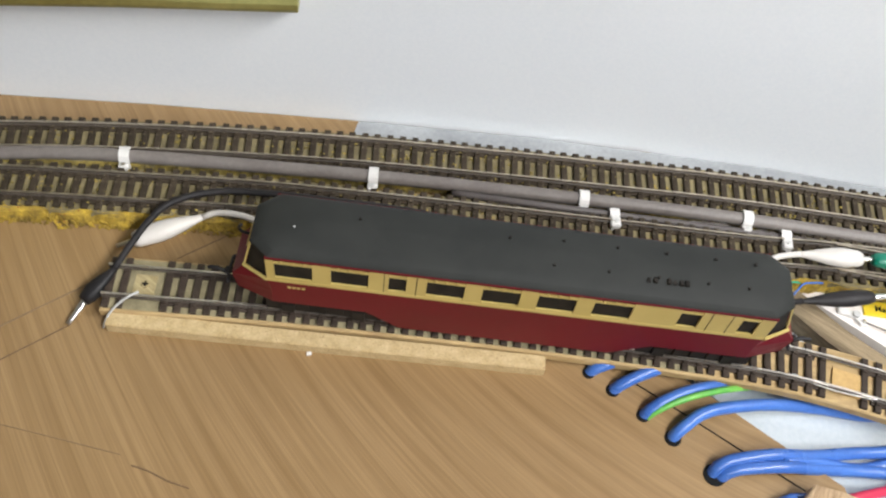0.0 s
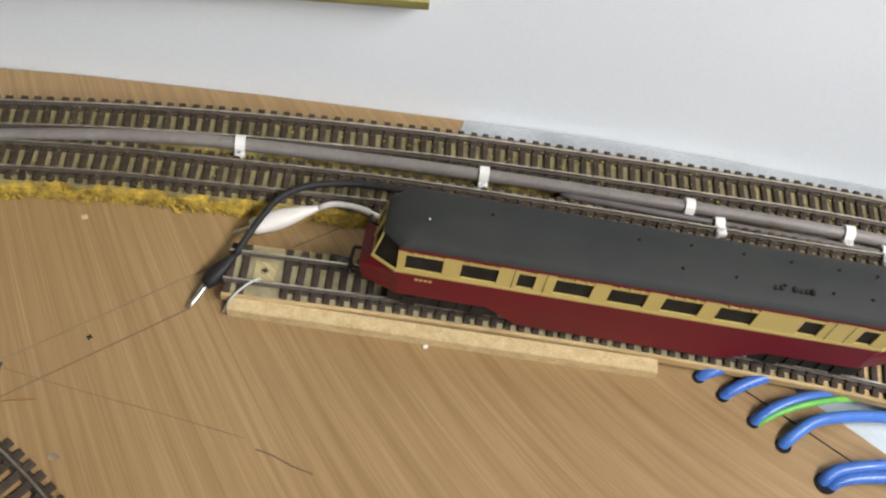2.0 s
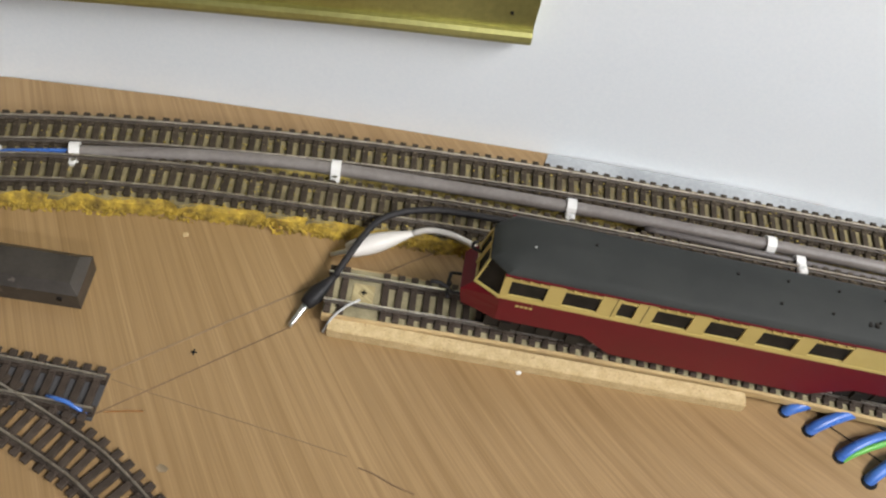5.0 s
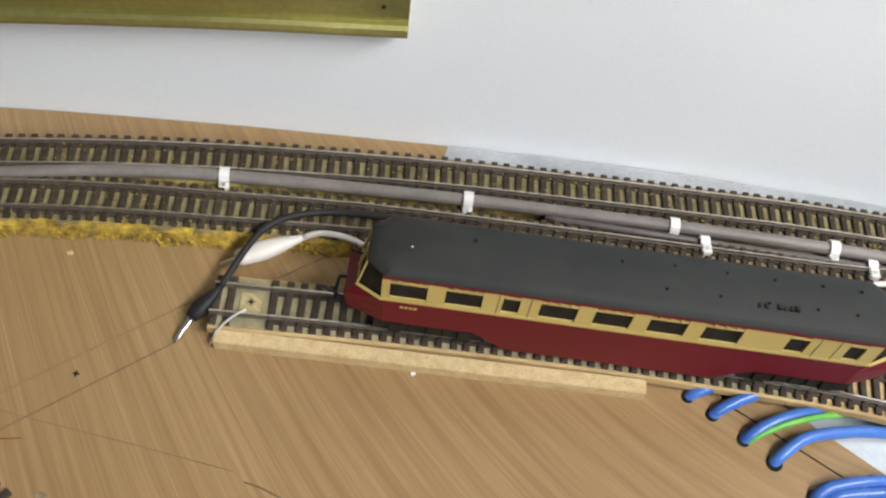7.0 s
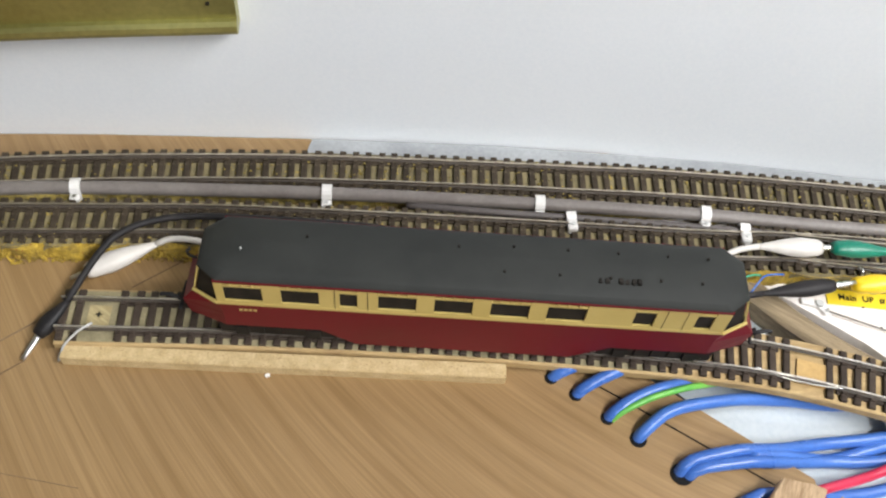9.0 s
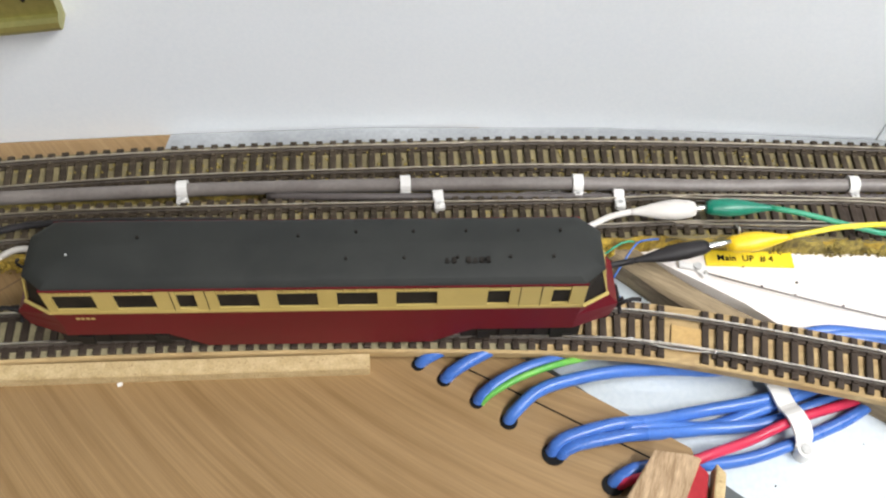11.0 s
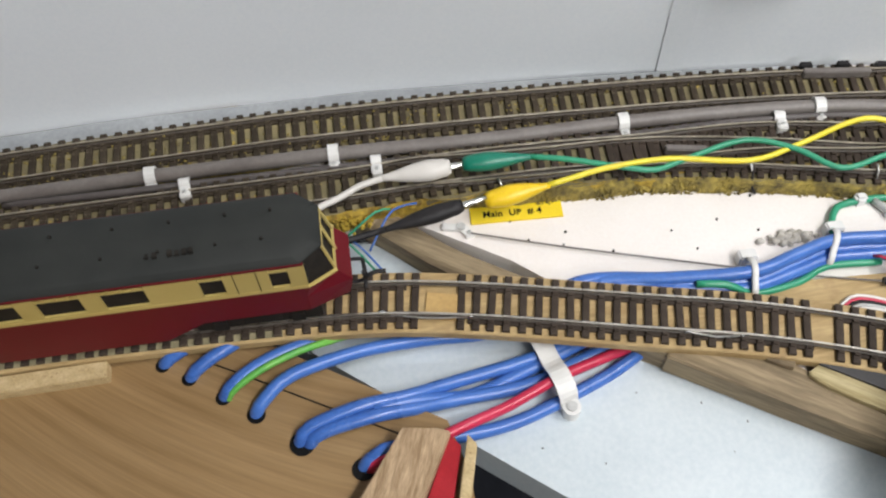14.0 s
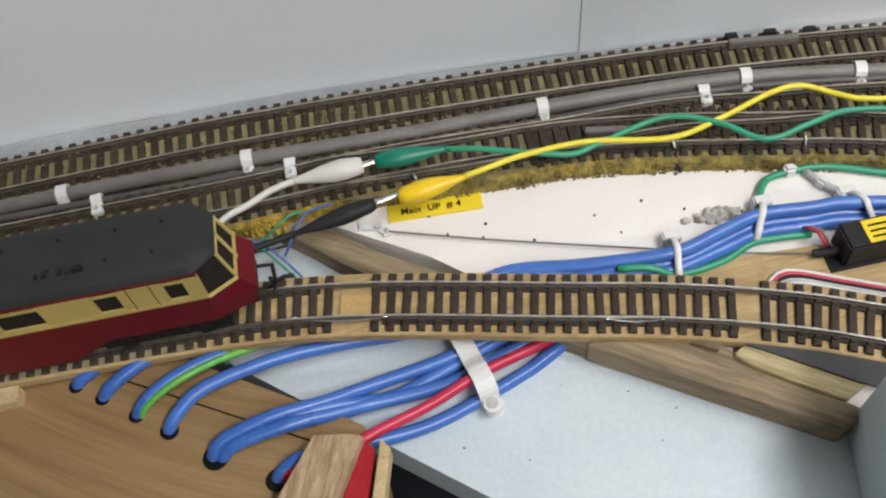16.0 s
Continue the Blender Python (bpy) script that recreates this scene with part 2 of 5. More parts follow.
def box(x0, x1, y0, y1, z0, z1, bevel=0.0, bm=None):
    return prism([(x0, y0), (x1, y0), (x1, y1), (x0, y1)], z0, z1, bevel, bm)


def spline(pts, step=0.004):
    """Points along a smooth curve through pts."""
    p = [Vector(q) for q in pts]
    p = [2 * p[0] - p[1]] + p + [2 * p[-1] - p[-2]]
    out = []
    for i in range(1, len(p) - 2):
        a, b, c, d = p[i - 1 : i + 3]
        n = max(2, int((c - b).length / step))
        for k in range(n):
            t = k / n
            out.append(0.5 * (2 * b + (c - a) * t + (2 * a - 5 * b + 4 * c - d) * t * t + (3 * b - a - 3 * c + d) * t ** 3))
    return out + [p[-2].copy()]


def tube(pts, r, step=0.004, sides=10, bm=None, radii=None, flat=1.0):
    """A round bar along the smooth curve through pts."""
    bm = bm or bmesh.new()
    line = spline(pts, step)
    rings = []
    for i, q in enumerate(line):
        way = (line[min(i + 1, len(line) - 1)] - line[max(i - 1, 0)]).normalized()
        side = way.cross(Vector((0, 0, 1)))
        side = side.normalized() if side.length > 1e-4 else Vector((1, 0, 0))
        up = side.cross(way)
        rr = radii(i / (len(line) - 1)) if radii else r
        rings.append([bm.verts.new(q + rr * (math.cos(a) * side + flat * math.sin(a) * up)) for a in [2 * math.pi * k / sides for k in range(sides)]])
    for a, b in zip(rings, rings[1:]):
        for k in range(sides):
            bm.faces.new((a[k], a[(k + 1) % sides], b[(k + 1) % sides], b[k]))
    bm.faces.new(rings[0][::-1])
    bm.faces.new(rings[-1])
    return bm


def swept(profile, line, bm=None, jitter=None):
    """A closed profile of (sideways, up) carried along a level line of points."""
    bm = bm or bmesh.new()
    rings = []
    for i, q in enumerate(line):
        way = line[min(i + 1, len(line) - 1)] - line[max(i - 1, 0)]
        side = Vector((-way.y, way.x, 0)).normalized()
        rings.append([bm.verts.new(q + side * (u + (jitter(u, i) if jitter else 0)) + Vector((0, 0, w))) for u, w in profile])
    n = len(profile)
    for a, b in zip(rings, rings[1:]):
        for k in range(n):
            bm.faces.new((a[k], a[(k + 1) % n], b[(k + 1) % n], b[k]))
    bm.faces.new(rings[0][::-1])
    bm.faces.new(rings[-1])
    return bm


def disc(c, r, h, axis="z", seg=16, bm=None):
    bm = bm or bmesh.new()
    m = Matrix.Translation(c)
    if axis == "y":
        m = m @ Matrix.Rotation(radians(90), 4, "X")
    if axis == "x":
        m = m @ Matrix.Rotation(radians(90), 4, "Y")
    bmesh.ops.create_cone(bm, cap_ends=True, segments=seg, radius1=r, radius2=r, depth=h, matrix=m)
    return bm


# ---- the room ----
def build_room():
    # Added shell, out of view; it closes the space and limits bounce.
    t = 0.05
    for name, b in (("floor", (-2, 2, -2, 1.2, -1.05, -1.0)), ("ceiling", (-2, 2, -2, 1.2, 1.4, 1.45)),
                    ("wall_west", (-2 - t, -2, -2, 1.2, -1.05, 1.45)), ("wall_east", (2, 2 + t, -2, 1.2, -1.05, 1.45)),
                    ("wall_south", (-2, 2, -2 - t, -2, -1.05, 1.45)), ("wall_north", (-2, 2, 1.2, 1.2 + t, -1.05, 1.45))):
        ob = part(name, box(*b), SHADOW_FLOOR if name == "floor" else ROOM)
        tagged(ob, "plain unseen room surface added around the layout, dark to cut bounced light" if name != "floor" else "floor under the layout, near-black for the shade below", name.split("_")[0], "", "structure")
    # Both fixtures are out of view; the second is added to carry the fill.
    for x, y in ((0.85, -0.16), (0.45, -1.40)):
        lamp = thing("ceiling_light", (x, y, 1.4), "unseen long white fluorescent ceiling light with bright diffuser", "ceiling light", "ceiling lights")
        part("housing", box(x - 0.68, x + 0.68, y - 0.05, y + 0.05, 1.375, 1.4, 0.004), NYLON, lamp)
        part("diffuser", box(x - 0.65, x + 0.65, y - 0.08, y + 0.08, 1.362, 1.375, 0.004), DIFFUSER, lamp)


build_room()

# The back panel bends gently; its seam lies where the second sheet begins.
WALL_LINE = [(-0.95, 0.34, 0), (-0.60, 0.418, 0), (-0.39, 0.4545, 0), (-0.30, 0.4635, 0), (-0.20, 0.4700, 0), (-0.09, 0.4745, 0), (0.02, 0.4765, 0), (0.15, 0.4735, 0), (0.303, 0.4605, 0)]
WALL_LINE_2 = [(0.3045, 0.4595, 0), (0.40, 0.4485, 0), (0.55, 0.426, 0), (0.9, 0.36, 0)]


def build_back_panels():
    for name, line in (("wall_backboard_1", WALL_LINE), ("wall_backboard_2", WALL_LINE_2)):
        ob = part(name, swept([(0, -0.02), (0, 0.42), (0.006, 0.42), (0.006, -0.02)], spline(line, 0.01)), WALL, smooth=False)
        tagged(ob, "smooth pale blue painted backboard behind the tracks", "backboard", "", "structure")
    ob = part("trim_seam_post", prism([(0.3024, 0.4596), (0.3155, 0.4574), (0.3155, 0.4600), (0.3024, 0.4620)], -0.02, 0.42), WALL)
    tagged(ob, "narrow pale upright batten covering the panel joint", "batten", "", "structure")


build_back_panels()


def build_boards():
    board = [(-1.0, -0.5), (0.168, -0.5), (0.168, 0.262), (0.1625, 0.2855), (0.082, 0.339), (0.082, 0.475), (-0.09, 0.4738), (-0.20, 0.4692), (-0.30, 0.4628), (-0.39, 0.4537), (-0.60, 0.417), (-0.95, 0.339)]
    bm = prism(board, -0.018, 0.0)
    deck = part("ground", bm, OAK)
    tagged(deck, "oak laminate baseboard with pencil lines and drilled holes", "baseboard", "", "structure")
    white = [(0.083, 0.3925), (0.1534, 0.3925), (0.2041, 0.3585), (0.2640, 0.3045), (0.352, 0.2465), (0.9, 0.2465), (0.9, 0.358), (0.55, 0.4245), (0.40, 0.447), (0.304, 0.458), (0.15, 0.472), (0.083, 0.474)]
    ob = part("ground_white_board", prism(white, -0.018, 0.0, 0.0), WHITE_BOARD)
    tagged(ob, "white painted board with scattered drill holes", "baseboard", "", "structure")
    rear = [(-0.088, 0.4595), (0.15, 0.4625), (0.30, 0.450), (0.40, 0.440), (0.40, 0.4475), (0.303, 0.4595), (0.15, 0.4725), (0.02, 0.4757), (-0.085, 0.4735)]
    ob = part("trim_shaded_verge", prism(rear, 0.0, 0.0006), VERGE)
    tagged(ob, "painted verge between the back track and wall, greyed for the soft shade there", "verge", "", "structure")
    blue = [(0.086, 0.3500), (0.1090, 0.3310), (0.2050, 0.2500), (0.295, 0.172), (0.42, 0.177), (0.3536, 0.2462), (0.2626, 0.3030), (0.2041, 0.3565), (0.1534, 0.3905), (0.086, 0.3905)]
    ob = part("ground_blue_board", prism(blue, -0.036, -0.012, 0.0045), BLUE_BOARD)
    tagged(ob, "pale blue painted lower board with chipped rounded edge", "baseboard", "", "structure")
    line = spline([(0.1340, 0.3925, 0), (0.1483, 0.3799, 0), (0.1807, 0.3511, 0), (0.2609, 0.2985, 0), (0.3460, 0.2410, 0)], 0.006)
    ob = part("trim_batten", swept([(0.0, -0.0116), (0.0, 0.0008), (0.0035, 0.0026), (0.0118, 0.0026), (0.0126, 0.0018), (0.0126, -0.0116)], line), BEAM)
    tagged(ob, "old brown wooden batten edging the white board", "batten", "", "structure")


build_boards()


# ---- tracks ----
RAIL_TOP, GAUGE, PITCH, BED = 0.0125, 0.0160, 0.0068, 0.0080
RAIL_FOOT = [(-0.0010, 0.0), (-0.0010, 0.0005), (-0.0003, 0.0009), (-0.0003, 0.0018), (0.0003, 0.0018), (0.0003, 0.0009), (0.0010, 0.0005), (0.0010, 0.0)]
RAIL_HEAD = [(-0.00050, 0.0018), (-0.00050, 0.0024), (-0.00035, 0.0026), (0.00035, 0.0026), (0.00050, 0.0024), (0.00050, 0.0018)]


def sleeper_mesh(name, length, material):
    bm = box(-0.00165, 0.00165, -length / 2, length / 2, 0, 0.0019, 0.0)
    bmesh.ops.bevel(bm, geom=[e for e in bm.edges if e.verts[0].co.z > 0.001 and e.verts[1].co.z > 0.001], offset=0.0003, segments=1, affect="EDGES")
    for side in (-1, 1):
        for off in (-0.0017, 0.0017):
            y = side * GAUGE / 2 + off
            box(-0.0011, 0.0011, y - 0.0007, y + 0.0007, 0.0019, 0.0027, 0, bm)
    me = bpy.data.meshes.new(name)
    bm.to_mesh(me)
    bm.free()
    me.materials.append(material)
    return me


def level(pts, z):
    return [(x, y, z) for x, y in pts]


def track(label, pts, bed, rail_mat, sleeper_mat, gaps=(), bed_mat=None, bed_half=0.0165, bed_low=0.0, ragged=0.0, length=0.0275, flank_mat=None, dark_from=9.0):
    """A length of track on its underlay: rails and sleepers are parts; the underlay is a part too."""
    line = spline(level(pts, 0.0), 0.004)
    mid = line[len(line) // 2]
    top = thing("model_track", (mid.x, mid.y, bed_low), label, "model track", "model railway tracks")
    me, dark = sleeper_mesh("sleeper", length, sleeper_mat), sleeper_mesh("sleeper", length, SLEEPER_DARK)
    for side in (-1, 1):
        off = []
        for i, q in enumerate(line):
            way = line[min(i + 1, len(line) - 1)] - line[max(i - 1, 0)]
            n = Vector((-way.y, way.x, 0)).normalized()
            off.append(q + n * side * GAUGE / 2 + Vector((0, 0, bed + 0.0020)))
        rail = part("rail", swept(RAIL_FOOT, off), RAIL_SIDE, top)
        part("rail_head", swept(RAIL_HEAD, off), rail_mat, rail, "worn bright running surface")
        runs, here = [], []
        for q in off:
            if any(g0 - 0.002 < q.x < g1 + 0.002 for g0, g1 in gaps):
                runs.append(here)
                here = []
            else:
                here.append(q - Vector((0, 0, 0.0020)))
        for stretch in runs + [here]:
            if len(stretch) > 3:
                part("sleeper_web", swept([(-0.0025, 0.0), (-0.0025, 0.0010), (-0.0020, 0.0015), (0.0020, 0.0015), (0.0025, 0.0010), (0.0025, 0.0)], stretch), sleeper_mat, top)
    run, want = 0.0, 0.002
    rnd = random.Random(len(pts) * 31 + int(pts[0][0] * 1000))
    up = top.matrix_basis.inverted()
    for a, b in zip(line, line[1:]):
        d = (b - a).length
        while want <= run + d:
            q = a.lerp(b, (want - run) / d)
            ang = math.atan2(b.y - a.y, b.x - a.x)
            if not any(g0 < q.x < g1 for g0, g1 in gaps):
                ob = new("sleeper", dark if q.x > dark_from else me)
                ob.parent = top
                ob.matrix_parent_inverse = up
                ob.matrix_basis = Matrix.Translation((q.x, q.y, bed)) @ Matrix.Rotation(ang + rnd.gauss(0, 0.018), 4, "Z")
            want += PITCH + rnd.gauss(0, 0.00012)
        run += d
    if bed_mat:
        prof = [(-bed_half - 0.002, bed_low), (-bed_half, bed), (0.0134, bed), (0.0142, bed_low)]
        if not ragged:
            prof = [(-bed_half, bed_low), (-bed_half, bed - 0.0006), (-bed_half + 0.0006, bed), (bed_half - 0.0006, bed), (bed_half, bed - 0.0006), (bed_half, bed_low)]
        jit = (lambda u, i: (ragged * noise.noise((u * 300, i * 0.35, 3.1)) + 0.5 * ragged * noise.noise((u * 300, i * 1.3, 9.0))) if u < -0.012 else 0) if ragged else None
        part("underlay", swept(prof, [Vector((q.x, q.y, 0)) for q in line], None, jit), bed_mat, top, "grimy foam underlay" if ragged else "thin tan plywood strip under the rails")
        if ragged:
            flank = [(-bed_half - 0.0026, bed_low), (-bed_half - 0.0012, bed - 0.0016), (-bed_half + 0.0004, bed + 0.0003), (-bed_half + 0.0004, bed_low)]
            part("flank", swept(flank, [Vector((q.x, q.y, 0)) for q in line], None, jit), flank_mat, top, "crumbly yellow foam edge")
    return top, line


A_PTS = [(-0.56, 0.335), (-0.46, 0.382), (-0.374, 0.4085), (-0.29, 0.4245), (-0.203, 0.4355), (-0.10, 0.4430), (0.0, 0.4455), (0.06, 0.4460), (0.12, 0.4460), (0.22, 0.4415), (0.34, 0.4325), (0.44, 0.4193), (0.55, 0.398), (0.7, 0.36)]
B_PTS = [(-0.56, 0.305), (-0.46, 0.352), (-0.365, 0.3835), (-0.28, 0.3975), (-0.19, 0.4040), (-0.118, 0.4075), (0.0, 0.4080), (0.12, 0.4070), (0.172, 0.4080), (0.2236, 0.4068), (0.278, 0.4032), (0.332, 0.4012), (0.383, 0.3924), (0.426, 0.3860), (0.55, 0.357)]
D_PTS = [(0.175, 0.4075), (0.2235, 0.4040), (0.2765, 0.4015), (0.3275, 0.3928), (0.3755, 0.3811), (0.4145, 0.3707), (0.55, 0.325)]
C_PTS = [(-0.1915, 0.3485), (-0.1, 0.3505), (0.0, 0.3500), (0.08, 0.3470), (0.137, 0.3428), (0.185, 0.3340), (0.254, 0.3165), (0.299, 0.3050), (0.34, 0.2915), (0.374, 0.2770), (0.45, 0.240)]
track("weathered back model track with dull rails and grimy sleepers", A_PTS, BED, RAIL, SLEEPER, (), CORK, 0.0140, 0.0, 0.003, flank_mat=DULL_FOAM, dark_from=0.385)
track("weathered inner model track with dull rails on yellow underlay", B_PTS, BED, RAIL, SLEEPER, (), CORK, 0.0150, 0.0, 0.003, flank_mat=FOAM, dark_from=0.215)
track("turnout branch track curving off the inner line", D_PTS, BED - 0.0003, RAIL, SLEEPER_DARK, ((0.0, 0.262),), CORK, 0.0140, 0.0, 0.002, flank_mat=DULL_FOAM)
siding, C_LINE = track("siding track with brown sleepers on tan plywood bridging the boards", C_PTS, BED, RAIL_BRIGHT, SLEEPER_DARK, ((0.1585, 0.1755), (-0.1790, -0.1670), (0.3275, 0.3335)), PLY, 0.0152, 0.0032, 0.0)
E_PTS = [(-0.40, 0.2755), (-0.33, 0.2758), (-0.2785, 0.2748)]
F_PTS = [(-0.40, 0.2790), (-0.34, 0.2685), (-0.318, 0.2612), (-0.2880, 0.2490), (-0.2660, 0.2380), (-0.235, 0.2145), (-0.20, 0.174)]
track("short dead-end track with dark sleepers on the board", E_PTS, 0.0012, RAIL, SLEEPER_DARK, (), CARD, 0.0120)
track("curved model track with dark sleepers screwed to board", F_PTS, 0.0005, RAIL, SLEEPER_DARK, (), None)


ICO = bmesh.new()
bmesh.ops.create_icosphere(ICO, subdivisions=1, radius=1.0)
ICO_VERTS, ICO_FACES = [v.co.copy() for v in ICO.verts], [[v.index for v in f.verts] for f in ICO.faces]
ICO.free()


part("end_pad", box(-0.1785, -0.1680, 0.3435, 0.3545, 0.0083, 0.0088, 0.0002), CHUNK, siding, "pale yellow card pad between sleepers")
part("painted_bed", swept([(-0.0138, 0.0080), (-0.0138, 0.0083), (0.0138, 0.0083), (0.0138, 0.0080)], [q for q in C_LINE if q.x < 0.10]), PAINTED_BED, siding, "dark olive paint between the sleepers")


part("gap_plate", prism([(0.1596, 0.3305), (0.1742, 0.3270), (0.1772, 0.3395), (0.1626, 0.3430)], 0.0080, 0.0092, 0.0002), PAXOLIN, siding, "orange tan insulating plate in the sleeper gap")


def clumps(name, pts, side, count, seed, label, spread=0.003, lift=0.0, mat=None):
    """Loose crumbs of scatter along one flank of a track's underlay."""
    rnd = random.Random(seed)
    line = spline(level(pts, 0.0), 0.003)
    verts, faces = [], []
    for _ in range(count):
        i = rnd.randrange(1, len(line) - 1)
        way = line[i + 1] - line[i - 1]
        n = Vector((-way.y, way.x, 0)).normalized()
        d = rnd.random() ** 1.3
        bulge = 1.0 + 0.45 * noise.noise((line[i].x * 60, line[i].y * 60, seed))
        q = line[i] + way * rnd.uniform(-0.6, 0.6) + n * side * (0.0136 + d * (0.003 + spread) * bulge) + Vector((0, 0, 0.0078 * (1 - d) * rnd.uniform(0.5, 1.05) + lift))
        m = Euler((rnd.random() * 6, rnd.random() * 6, 0)).to_matrix() @ Matrix.Diagonal((1.5, 1, 0.7)) * rnd.uniform(0.0003, 0.0009)
        k = len(verts)
        verts += [q + m @ v for v in ICO_VERTS]
        faces += [[k + a for a in f] for f in ICO_FACES]
    me = bpy.data.meshes.new(name)
    me.from_pydata(verts, [], faces)
    me.materials.append(mat or FOAM)
    return tagged(new(name, me), label, "scatter", "", "stuff")


clumps("yellow_scatter", B_PTS[1:7], -1, 3600, 3, "yellow crumbly scatter along the inner track edge", 0.003)
clumps("yellow_scatter", A_PTS[1:13], -1, 2600, 5, "yellow crumbly scatter along the back track edge", 0.0, 0.0008, DULL_FOAM)
clumps("yellow_scatter", D_PTS[1:], -1, 2400, 8, "dull yellow scatter beside the turnout track", 0.0012, 0.0, DULL_FOAM)
def specks(pts, count, seed, label):
    """Fine mossy crumbs lying between the sleepers."""
    rnd = random.Random(seed)
    line = spline(level(pts, 0.0), 0.003)
    verts, faces = [], []
    while len(faces) < count * len(ICO_FACES):
        i = rnd.randrange(1, len(line) - 1)
        if noise.noise((line[i].x * 35, line[i].y * 35, seed)) < rnd.uniform(-0.5, 0.4):
            continue
        way = line[i + 1] - line[i - 1]
        q = line[i] + way * rnd.uniform(-0.6, 0.6) + Vector((-way.y, way.x, 0)).normalized() * (rnd.betavariate(0.8, 1.5) * 0.026 - 0.0135) + Vector((0, 0, BED + 0.0004 + 0.0016 * rnd.random() ** 2))
        m = Euler((rnd.random() * 6, rnd.random() * 6, 0)).to_matrix() @ Matrix.Diagonal((1.4, 1, 0.7)) * rnd.uniform(0.0003, 0.0008)
        k = len(verts)
        verts += [q + m @ v for v in ICO_VERTS]
        faces += [[k + a for a in f] for f in ICO_FACES]
    me = bpy.data.meshes.new("mossy_specks")
    me.from_pydata(verts, [], faces)
    me.materials.append(DULL_FOAM)
    return tagged(new("mossy_specks", me), label, "scatter", "", "stuff")


specks(A_PTS[1:13], 1500, 21, "yellow mossy specks caught between the back track's sleepers")
specks(B_PTS[1:7], 600, 22, "yellow mossy specks caught between the inner track's sleepers")
clumps("yellow_scatter", B_PTS[8:11], -1, 700, 9, "sparse yellow scatter beside the inner track", 0.0, 0.0, DULL_FOAM)


# ---- the railcar ----
RAILCAR = (0.0018, 0.3538, 0.0125)
HALF_W = 0.0170
# heights above the rail top
Z_END, Z_MID, Z_WAIST, Z_EAVE, Z_CROWN = 0.0115, 0.0004, 0.0300, 0.0476, 0.0556
WIN_LO, WIN_HI = 0.0329, 0.0440
WINDOWS = [(-0.1089, -0.0921), (-0.0840, -0.0674), (-0.0585, -0.0507), (-0.0417, -0.0249), (-0.0171, -0.0003), (0.0076, 0.0246), (0.0324, 0.0497), (0.0708, 0.0802), (0.0982, 0.1059)]


def outline(xs, xe, w, nw):
    return [(-xe, -nw), (-xs, -w), (xs, -w), (xe, -nw), (xe, nw), (xs, w), (-xs, w), (-xe, nw)]


def loft(levels, cap=True):
    bm = bmesh.new()
    rings = [[bm.verts.new((x, y, z)) for x, y in outline(*o)] for z, o in levels]
    for a, b in zip(rings, rings[1:]):
        for k in range(8):
            bm.faces.new((a[k], a[(k + 1) % 8], b[(k + 1) % 8], b[k]))
    if cap:
        bm.faces.new(rings[0][::-1])
        bm.faces.new(rings[-1])
    return bm


def side_band(side):
    """The cream window band of one side: a thick strip with real window openings."""
    bm = bmesh.new()
    xs = sorted({-0.1125, 0.1125, *[v for w in WINDOWS for v in w]})
    zs = [Z_WAIST, WIN_LO, WIN_HI, WIN_HI + 0.0012, Z_EAVE - 0.0005, Z_EAVE]
    y0, y1 = side * HALF_W, side * (HALF_W - 0.0011)
    open_cells = set()
    for i in range(len(xs) - 1):
        if any(abs(xs[i] - w[0]) < 1e-6 for w in WINDOWS):
            open_cells |= {(i, 1), (i, 3)}
    grid = lambda i, j: 0 <= i < len(xs) - 1 and 0 <= j < len(zs) - 1 and (i, j) not in open_cells
    for i in range(len(xs) - 1):
        for j in range(len(zs) - 1):
            if not grid(i, j):
                continue
            a, b, c, d = xs[i], xs[i + 1], zs[j], zs[j + 1]
            f = lambda x, y, z: bm.verts.new((x, y, z))
            bm.faces.new((f(a, y0, c), f(b, y0, c), f(b, y0, d), f(a, y0, d)))
            for cell, p, q in (((i - 1, j), (a, c), (a, d)), ((i + 1, j), (b, c), (b, d)), ((i, j - 1), (a, c), (b, c)), ((i, j + 1), (a, d), (b, d))):
                if not grid(*cell):
                    bm.faces.new((f(p[0], y0, p[1]), f(q[0], y0, q[1]), f(q[0], y1, q[1]), f(p[0], y1, p[1])))
    bmesh.ops.remove_doubles(bm, verts=bm.verts, dist=1e-6)
    return bm


def quad_panel(corners, inset, thick):
    """A flat frame round an opening: corners a, b, c, d in order; the ring is inset wide."""
    bm = bmesh.new()
    c = [Vector(v) for v in corners]
    n = (c[1] - c[0]).cross(c[3] - c[0]).normalized() * thick
    u, v = (c[1] - c[0]).normalized() * inset, (c[3] - c[0]).normalized() * inset
    inner = [c[0] + u + v, c[1] - u + v, c[2] - u - v, c[3] + u - v]
    for lift in (Vector((0, 0, 0)), n):
        o, k = [bm.verts.new(p + lift) for p in c], [bm.verts.new(p + lift) for p in inner]
        for i in range(4):
            bm.faces.new((o[i], o[(i + 1) % 4], k[(i + 1) % 4], k[i]))
    bm.verts.ensure_lookup_table()
    vs = bm.verts
    for i in range(4):
        j = (i + 1) % 4
        bm.faces.new((vs[4 + i], vs[4 + j], vs[12 + j], vs[12 + i]))
        bm.faces.new((vs[i], vs[j], vs[8 + j], vs[8 + i]))
    return bm


